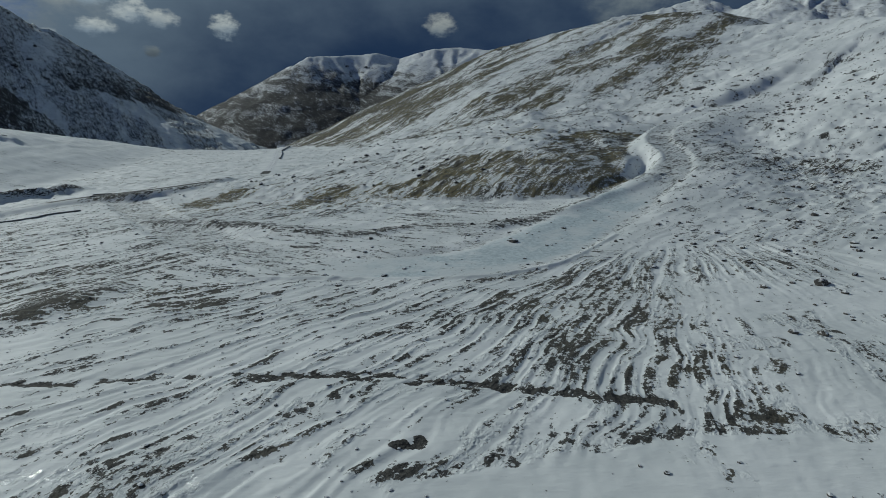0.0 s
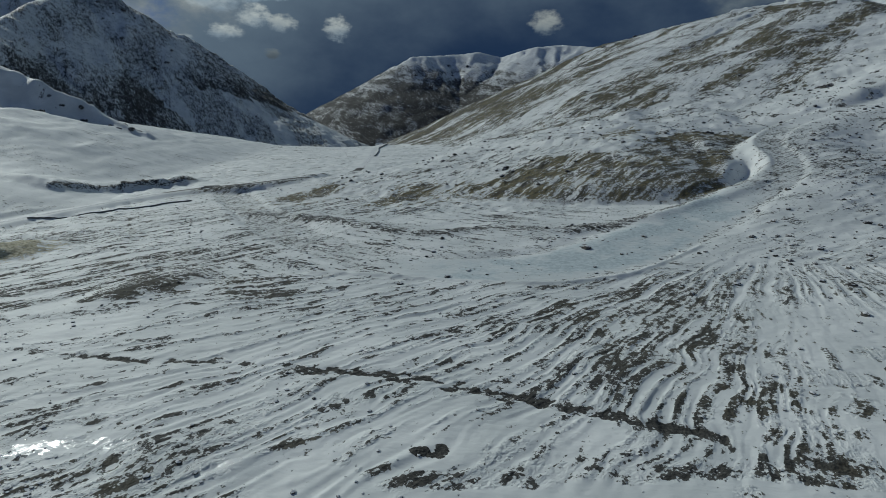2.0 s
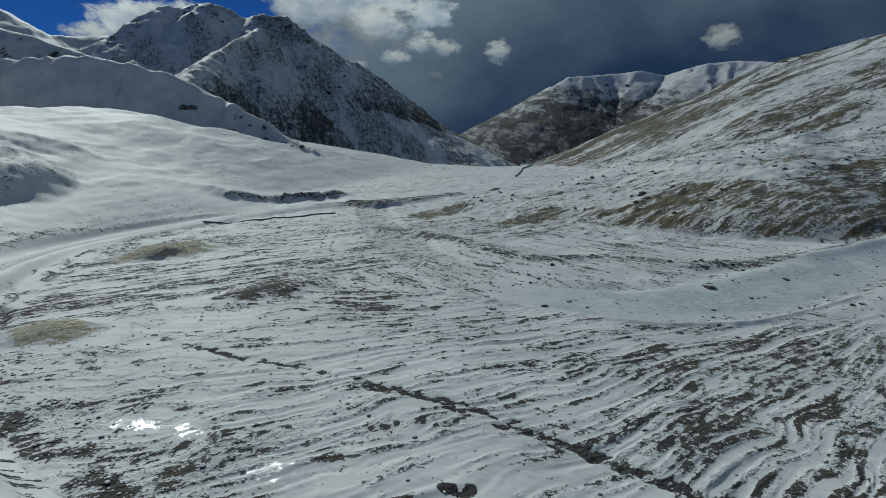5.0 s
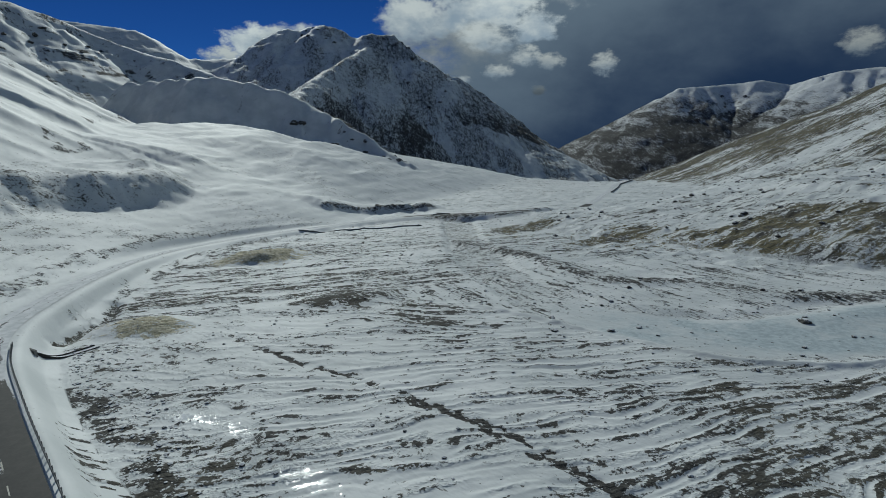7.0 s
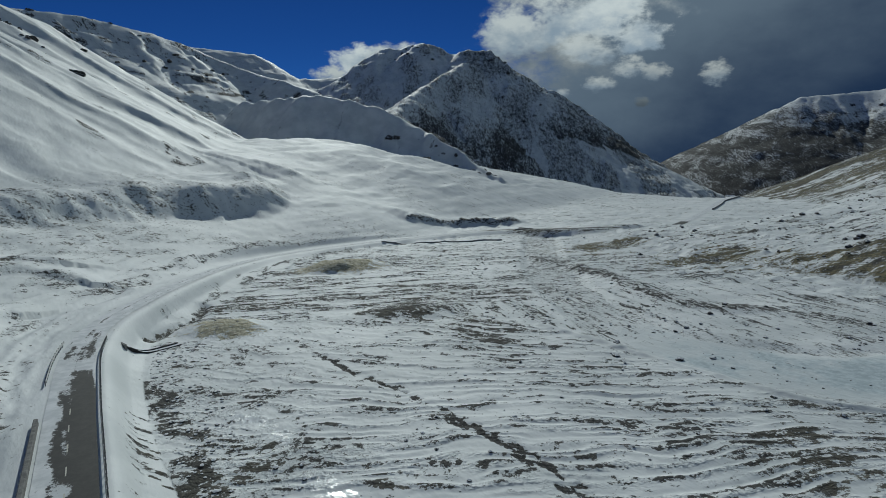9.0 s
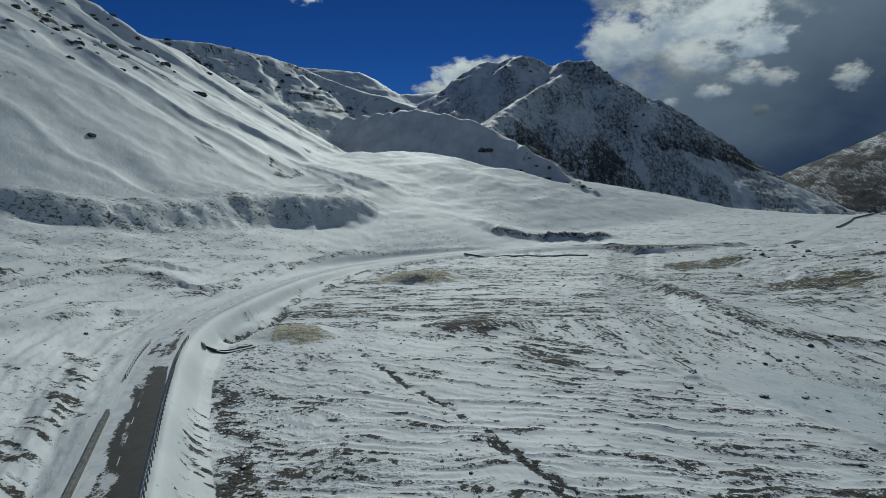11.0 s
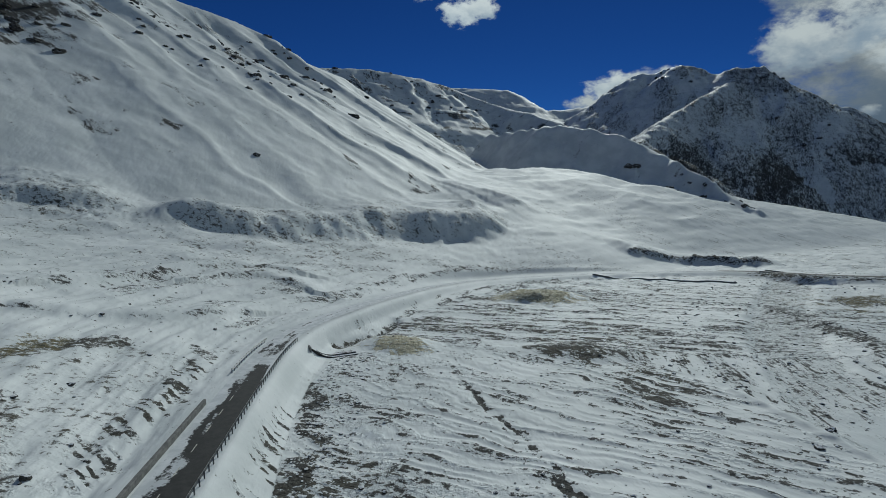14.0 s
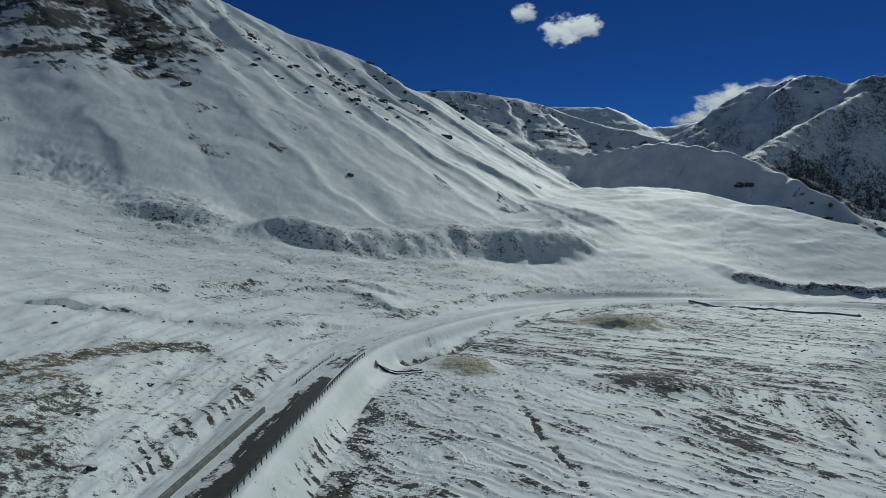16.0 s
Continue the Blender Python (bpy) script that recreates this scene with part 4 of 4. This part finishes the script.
def guardrail(label, x_from, x_to, off, gap=2.0):
    """Steel rail on posts along one edge of the road."""
    s0, s1 = road.where_x(x_from), road.where_x(x_to)
    ss = np.arange(s0, s1, 1.0)
    X, Y, _ = road.at(ss, off)
    z = road_height(X, Y)
    base = new("guardrail")
    base.location = (X[0], Y[0], z[0])
    inv = Matrix.Translation((-X[0], -Y[0], -z[0]))
    side = math.copysign(1.0, off)
    prof = [(0.00, 0.50), (0.07, 0.56), (0.07, 0.62), (0.00, 0.68), (0.07, 0.74), (0.07, 0.80), (0.00, 0.86), (-0.04, 0.86), (-0.04, 0.50)]
    bm = bmesh.new()
    rows = []
    for s in ss:
        row = []
        for o, up in prof:
            x, y, _ = road.at(s, off - side * o)
            row.append(bm.verts.new((x - X[0], y - Y[0], float(road_height(x, y)) + up - z[0])))
        rows.append(row)
    for a, b in zip(rows[:-1], rows[1:]):
        for k in range(len(prof)):
            j = (k + 1) % len(prof)
            bm.faces.new((a[k], a[j], b[j], b[k]))
    bm.faces.new(rows[0])
    bm.faces.new(rows[-1][::-1])
    bmesh.ops.recalc_face_normals(bm, faces=bm.faces)
    part("rail", bm, steel_mat, base, "dull galvanised steel beam")
    post_mesh = None
    for s in np.arange(s0 + 0.4, s1 - 0.4, gap):
        x, y, a = road.at(s, off + side * 0.12)
        if post_mesh is None:
            first = part("post", box(bmesh.new(), (0.16, 0.16, 1.25), (0, 0, 0.30), soft=0.015), steel_mat, base)
            post_mesh, ob = first.data, first
        else:
            ob = new("post", post_mesh)
            ob.parent = base
        ob.matrix_basis = pose(x - X[0], y - Y[0], float(road_height(x, y)) - z[0], 0, 0, math.degrees(a))
    return tagged(base, label, "guardrail", group="guardrails beside the road")


guardrail("long steel guardrail on posts above the snowy embankment", 70, -112, 3.95)
guardrail("short steel guardrail at the bend beside the hillside", -84, -112, -3.95)


def parapet():
    """Low concrete wall on the hill side of the road."""
    s0, s1 = road.where_x(70), road.where_x(-66)
    ss = np.arange(s0, s1, 1.5)
    X, Y, _ = road.at(ss, -4.0)
    base = new("parapet_wall")
    base.location = (X[0], Y[0], float(road_height(X[0], Y[0])))
    body, cap = bmesh.new(), bmesh.new()
    for bm, prof in ((body, [(-0.28, -0.5), (-0.24, 0.72), (0.24, 0.72), (0.28, -0.5)]), (cap, [(-0.30, 0.72), (-0.20, 0.80), (0.20, 0.80), (0.30, 0.72)])):
        rows = []
        for s in ss:
            row = []
            for o, up in prof:
                x, y, _ = road.at(s, -4.0 + o)
                row.append(bm.verts.new((x - X[0], y - Y[0], float(road_height(x, y)) + up - base.location.z)))
            rows.append(row)
        for a, b in zip(rows[:-1], rows[1:]):
            for k in range(4):
                bm.faces.new((a[k], a[(k + 1) % 4], b[(k + 1) % 4], b[k]))
        bm.faces.new(rows[0])
        bm.faces.new(rows[-1][::-1])
        bmesh.ops.recalc_face_normals(bm, faces=bm.faces)
    part("wall", body, concrete_mat, base)
    part("coping", cap, concrete_mat, base)
    tagged(base, "low dark concrete parapet wall beside the road", "wall")


parapet()


def culvert():
    """Concrete chute that leads water from under the road down the embankment."""
    line = Course([(-112.4, 34.6), (-113.4, 38.5), (-114.4, 42.0), (-115.6, 47.0)])
    ss = np.arange(0, line.s[-1], 0.75)
    X, Y, _ = line.at(ss)
    Z = levels(X, Y)
    Z = np.convolve(np.pad(Z, 2, mode="edge"), np.ones(5) / 5, mode="valid") + 0.02
    base = new("culvert")
    base.location = (float(X[0]), float(Y[0]), float(Z[0]))

    def strip(name, off, half, up, down, material, label=""):
        bm, rows = bmesh.new(), []
        for s, z in zip(ss, Z):
            row = []
            for o, w in ((off - half, -down), (off - half, up), (off + half, up), (off + half, -down)):
                x, y, _ = line.at(s, o)
                row.append(bm.verts.new((x - X[0], y - Y[0], z + w - Z[0])))
            rows.append(row)
        for a, b in zip(rows[:-1], rows[1:]):
            for k in range(4):
                bm.faces.new((a[k], a[(k + 1) % 4], b[(k + 1) % 4], b[k]))
        bm.faces.new(rows[0])
        bm.faces.new(rows[-1][::-1])
        bmesh.ops.recalc_face_normals(bm, faces=bm.faces)
        part(name, bm, material, base, label)

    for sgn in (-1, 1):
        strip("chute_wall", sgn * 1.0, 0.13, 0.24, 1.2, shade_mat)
    strip("chute_floor", 0.0, 0.83, 0.02, 0.5, snow_mat, "snow lying in the chute")
    head = part("headwall", box(bmesh.new(), (0.5, 5.2, 1.6), (0, 0, 0.1), soft=0.05), concrete_mat, base)
    head.matrix_basis = pose(0.1, -0.5, 0.1, 0, 0, -75)
    # solid slab, no hole: its near-black colour stands in for shade
    mouth = part("opening", box(bmesh.new(), (0.12, 1.5, 0.9), (0, 0, 0), soft=0.02), shade_mat, base, "near-black slab with the culvert opening's shade put into its colour")
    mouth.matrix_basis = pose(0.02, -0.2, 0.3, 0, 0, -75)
    tagged(base, "concrete culvert with two long dark chute walls below the road", "culvert")


culvert()


def far_wall(name, label, pts, high, thick, lift=0.0):
    c = Course(pts)
    ss = np.arange(0, c.s[-1], 3.0)
    X, Y, _ = c.at(ss)
    Z = levels(X, Y) + lift
    base = new(name)
    base.location = (X[0], Y[0], Z[0])
    bm = bmesh.new()
    rows = []
    for s, z in zip(ss, Z):
        row = []
        for o, up in ((-thick, -1.0), (-thick * 0.8, high), (thick * 0.8, high), (thick, -1.0)):
            x, y, _ = c.at(s, o)
            row.append(bm.verts.new((x - X[0], y - Y[0], z + up - Z[0])))
        rows.append(row)
    for a, b in zip(rows[:-1], rows[1:]):
        for k in range(4):
            bm.faces.new((a[k], a[(k + 1) % 4], b[(k + 1) % 4], b[k]))
    bm.faces.new(rows[0])
    bm.faces.new(rows[-1][::-1])
    bmesh.ops.recalc_face_normals(bm, faces=bm.faces)
    part("wall", bm, concrete_mat, base)
    cap = bmesh.new()
    for k in range(0, len(ss) - 1):
        x, y, a = c.at(ss[k] + 1.5)
        box(cap, (2.7, thick * 1.5, 0.12), (x - X[0], y - Y[0], (Z[k] + Z[k + 1]) / 2 + high + 0.06 - Z[0]), math.degrees(a))
    part("snow_cap", cap, snow_mat, base, "thin line of snow on the top")
    return tagged(base, label, "wall")


far_wall("flood_wall", "long low dark wall crossing the valley floor", [(-256, 190), (-236, 222), (-215, 253)], 0.7, 0.4)
far_wall("retaining_wall", "dark retaining wall below the far road", [(-233, 556), (-265, 640), (-293, 706), (-333, 838)], 1.6, 0.8)


def bridge():
    """Small road bridge over the river bed."""
    s = road.s[int(np.argmin(np.hypot(road.p[:, 0] + 232, road.p[:, 1] - 291)))]
    x, y, a = road.at(s)
    z = float(road_height(x, y))
    base = new("road_bridge")
    base.matrix_basis = pose(float(x), float(y), z, 0, 0, math.degrees(a))
    part("deck", box(bmesh.new(), (10, 7.6, 0.6), (0, 0, -0.35), soft=0.05), concrete_mat, base)
    for sgn in (-1, 1):
        part("parapet", box(bmesh.new(), (10, 0.3, 0.5), (0, sgn * 3.6, 0.2), soft=0.04), concrete_mat, base)
        part("abutment", box(bmesh.new(), (1.6, 7.4, 2.4), (sgn * 4.6, 0, -1.7), soft=0.05), concrete_mat, base)
    tagged(base, "small concrete road bridge over the frozen river", "bridge")


bridge()


def shelter():
    x, y = -352.0, 850.0
    base = new("roadside_hut")
    base.matrix_basis = pose(x, y, level(x, y), 0, 0, 62)
    part("wall", box(bmesh.new(), (12, 6, 3.6), (0, 0, 1.5), soft=0.05), pale_mat, base)
    bm = bmesh.new()
    prof = [(-3.6, 3.2), (0, 4.6), (3.6, 3.2), (3.6, 2.95), (-3.6, 2.95)]
    ends = [[bm.verts.new((u, v, w)) for v, w in prof] for u in (-6.5, 6.5)]
    for k in range(5):
        bm.faces.new((ends[0][k], ends[0][(k + 1) % 5], ends[1][(k + 1) % 5], ends[1][k]))
    bm.faces.new(ends[0][::-1])
    bm.faces.new(ends[1])
    part("roof", bm, snow_mat, base, "snow-covered gable roof")
    tagged(base, "small pale hut with a snowy roof at the far road bend", "hut")


shelter()


# ---------------------------------------------------------------- boulders and stones
def rock_bmesh(seed, subdivisions=2):
    rnd = random.Random(seed)
    bm = bmesh.new()
    bmesh.ops.create_icosphere(bm, subdivisions=subdivisions, radius=1)
    stretch = (rnd.uniform(0.8, 1.25), rnd.uniform(0.7, 1.1), rnd.uniform(0.5, 0.75))
    off = Vector((seed * 3.1, seed * 1.7, 0))
    for v in bm.verts:
        k = 1 + 0.45 * noise.noise(v.co * 1.3 + off) + 0.2 * noise.noise(v.co * 3.1 + off)
        v.co = Vector((v.co.x * k * stretch[0], v.co.y * k * stretch[1], v.co.z * k * stretch[2]))
    return bm


ROCKS = []
for seed in range(6):
    me = bpy.data.meshes.new("boulder")
    bm = rock_bmesh(seed + 1)
    bm.to_mesh(me)
    bm.free()
    me.materials.append(stone_mat)
    ROCKS.append(me)


def boulder(x, y, z, size, label, group, k):
    ob = tagged(new("boulder", ROCKS[k % 6]), label, "boulder", group=group)
    ob.matrix_basis = pose(x, y, z + size * 0.15, 0, 0, (k * 67) % 360) @ Matrix.Scale(size, 4)
    return ob


rnd = random.Random(7)
spots = []
for k in range(70):
    spots.append((rnd.uniform(62, 160), rnd.uniform(70, 260), rnd.uniform(0.35, 1.1), "dark boulder half buried in snow on the stony slope", "boulders on the stony slope"))
for k in range(45):
    spots.append((rnd.uniform(-60, 60), rnd.uniform(118, 185), rnd.uniform(0.3, 0.8), "dark boulder beside the frozen river", "boulders beside the river"))
for k in range(40):
    spots.append((rnd.uniform(-150, -30), rnd.uniform(-45, 12), rnd.uniform(0.2, 0.55), "small dark stone lying on smooth snow", "stones above the road"))
spots += [(65.2, 111.5, 1.3, "large dark boulder alone on smooth snow", ""), (4.1, 156.6, 1.2, "large dark boulder on the river bank", ""), (-39, 3.9, 0.7, "dark boulder above the road", ""), (-69.8, -4.0, 0.6, "dark boulder above the road", "")]
spots = [q for q in spots if not (q[0] < -20 and q[1] > 10 and q[1] < 30)]
zs = levels([q[0] for q in spots], [q[1] for q in spots])
for k, (q, z) in enumerate(zip(spots, zs)):
    boulder(q[0], q[1], float(z), q[2], q[3], q[4], k)


def scatter(name, label, count, area, size, seed, keep):
    """Many small stones in one mesh."""
    r = np.random.RandomState(seed)
    x = r.uniform(area[0], area[1], count * 4)
    y = r.uniform(area[2], area[3], count * 4)
    data = relief(x, y)
    ok = np.flatnonzero(keep(x, y, data, r))[:count]
    bm = rock_bmesh(seed, 1)
    co = np.array([v.co[:] for v in bm.verts])
    bm.verts.index_update()
    tri = np.array([[v.index for v in f.verts] for f in bm.faces])
    bm.free()
    s = size[0] + (size[1] - size[0]) * r.rand(len(ok)) ** 3
    ang = r.rand(len(ok)) * 6.283
    c, sn = np.cos(ang), np.sin(ang)
    P = np.empty((len(ok), len(co), 3))
    P[:, :, 0] = x[ok, None] + s[:, None] * (c[:, None] * co[None, :, 0] - sn[:, None] * co[None, :, 1])
    P[:, :, 1] = y[ok, None] + s[:, None] * (sn[:, None] * co[None, :, 0] + c[:, None] * co[None, :, 1])
    P[:, :, 2] = data["h"][ok, None] + s[:, None] * (co[None, :, 2] + 0.1)
    F = tri[None] + (np.arange(len(ok)) * len(co))[:, None, None]
    me = bpy.data.meshes.new(name)
    me.from_pydata(P.reshape(-1, 3).tolist(), [], F.reshape(-1, 3).tolist())
    me.materials.append(stone_mat)
    tagged(new(name, me), label, "stones", kind="stuff")


scatter("scattered_stones", "many small dark stones strewn over the snowy fan", 2600, (-140, 150, 40, 260), (0.10, 0.42), 11, lambda x, y, d, r: (d["d"] == 0) & (d["on"] < 0.1) & (r.rand(len(x)) < 0.25 + 0.6 * d["stripe"]))
scatter("earth_clods", "dark clods and stones strewn along the foot of the road embankment", 900, (-118, 25, 28, 58), (0.16, 0.55), 16, lambda x, y, d, r: (d["below"] > 1.5) & (d["below"] < 13) & (d["on"] < 0.05) & (r.rand(len(x)) < np.exp(-(d["below"] - 1.5) / 6)))
scatter("scattered_stones", "loose stones on the snowfield above the road", 500, (-260, -20, -70, 30), (0.08, 0.30), 12, lambda x, y, d, r: (d["d"] > 20) & (d["on"] < 0.05))
scatter("river_stones", "stones lying in the frozen river bed", 1500, (-230, 190, 120, 460), (0.15, 0.7), 13, lambda x, y, d, r: (d["rd"] < 34) & (d["ice"] < 0.3))

scatter("scattered_stones", "dark stones and boulders strewn over the stony slope", 2200, (48, 300, 85, 520), (0.25, 1.1), 14, lambda x, y, d, r: (d["rd"] > 9) & (r.rand(len(x)) < 0.5))
scatter("scattered_stones", "dark stones on the grassy hillside", 1300, (-160, 250, 250, 800), (0.4, 1.6), 15, lambda x, y, d, r: d["rd"] > 14)


# ---------------------------------------------------------------- rock outcrops, parts of their mountains
def crag_mesh(seed):
    bm = rock_bmesh(seed + 40, 3)
    for v in bm.verts:
        v.co += v.normal * 0.34 * noise.noise(v.co * 4 + Vector((seed, 0, 0))) + v.normal * 0.25 * abs(noise.noise(v.co * 2.4 + Vector((0, seed, 0))))
        v.co.z *= 1.25
    me = bpy.data.meshes.new("rock_outcrop")
    bm.to_mesh(me)
    bm.free()
    me.materials.append(stone_mat)
    return me


CRAGS = [crag_mesh(k) for k in range(5)]


def outcrops(mountain, places):
    zs = levels([p[0] for p in places], [p[1] for p in places])
    for k, ((x, y, size), z) in enumerate(zip(places, zs)):
        ob = new("rock_outcrop", CRAGS[k % 5])
        ob.parent = mountain
        ob.matrix_basis = pose(x, y, float(z) - 0.15 * size, 0, 0, (k * 73) % 360) @ Matrix.Diagonal((size * (0.7 + 0.5 * ((k * 37) % 10) / 10), size * 0.7, size * 0.62, 1))


rr = random.Random(21)


def cluster(x, y, n, spread, size):
    return [(x + rr.gauss(0, spread), y + rr.gauss(0, spread), size * rr.uniform(0.4, 1.2)) for _ in range(n)]


def row(x0, y0, x1, y1, n, spread, size):
    """Rocks strung out down a gully."""
    out = []
    for _ in range(n):
        u = rr.random()
        out.append((x0 + (x1 - x0) * u + rr.gauss(0, spread * 0.4), y0 + (y1 - y0) * u + rr.gauss(0, spread), size * rr.uniform(0.3, 1.3)))
    return out


outcrops(MOUNTAINS[1], [(-897, -50, 9), (-604, 69, 7), (-434, -166, 5), (-361, -8, 4), (-747, 41, 6), (-1002, 111, 7)] + cluster(-560, -30, 9, 26, 3.5) + cluster(-620, -60, 10, 34, 4.0)
         + cluster(-470, -195, 18, 30, 7) + cluster(-425, -215, 14, 26, 6) + cluster(-520, -235, 14, 34, 8) + cluster(-800, 20, 8, 50, 5)
         + row(-760, -110, -560, -20, 30, 12, 4) + row(-820, -80, -600, 20, 24, 12, 4) + row(-900, -40, -640, 70, 20, 12, 4.5) + row(-690, -190, -480, -60, 24, 11, 3.5))
outcrops(MOUNTAINS[2], cluster(-1300, 200, 14, 60, 7) + cluster(-1250, 380, 8, 50, 7))
outcrops(MOUNTAINS[5], cluster(-1330, 1270, 12, 40, 9) + cluster(-1180, 1380, 12, 70, 8) + cluster(-1050, 1250, 12, 90, 7))
outcrops(MOUNTAINS[4], cluster(-1560, 1110, 12, 50, 9))
outcrops(MOUNTAINS[7], [(-698, 472, 9), (-690, 480, 6)] + cluster(-620, 500, 9, 24, 5) + cluster(-552, 538, 8, 14, 5))
outcrops(MOUNTAINS[8], cluster(-900, 2800, 10, 120, 14))
outcrops(MOUNTAINS[9], cluster(60, 1330, 22, 60, 6) + [(182, 540, 5), (186, 548, 4), (178, 546, 3)])
outcrops(MOUNTAINS[11], cluster(190, 330, 14, 26, 1.8) + cluster(235, 400, 14, 26, 2.2) + cluster(200, 260, 10, 18, 1.4))
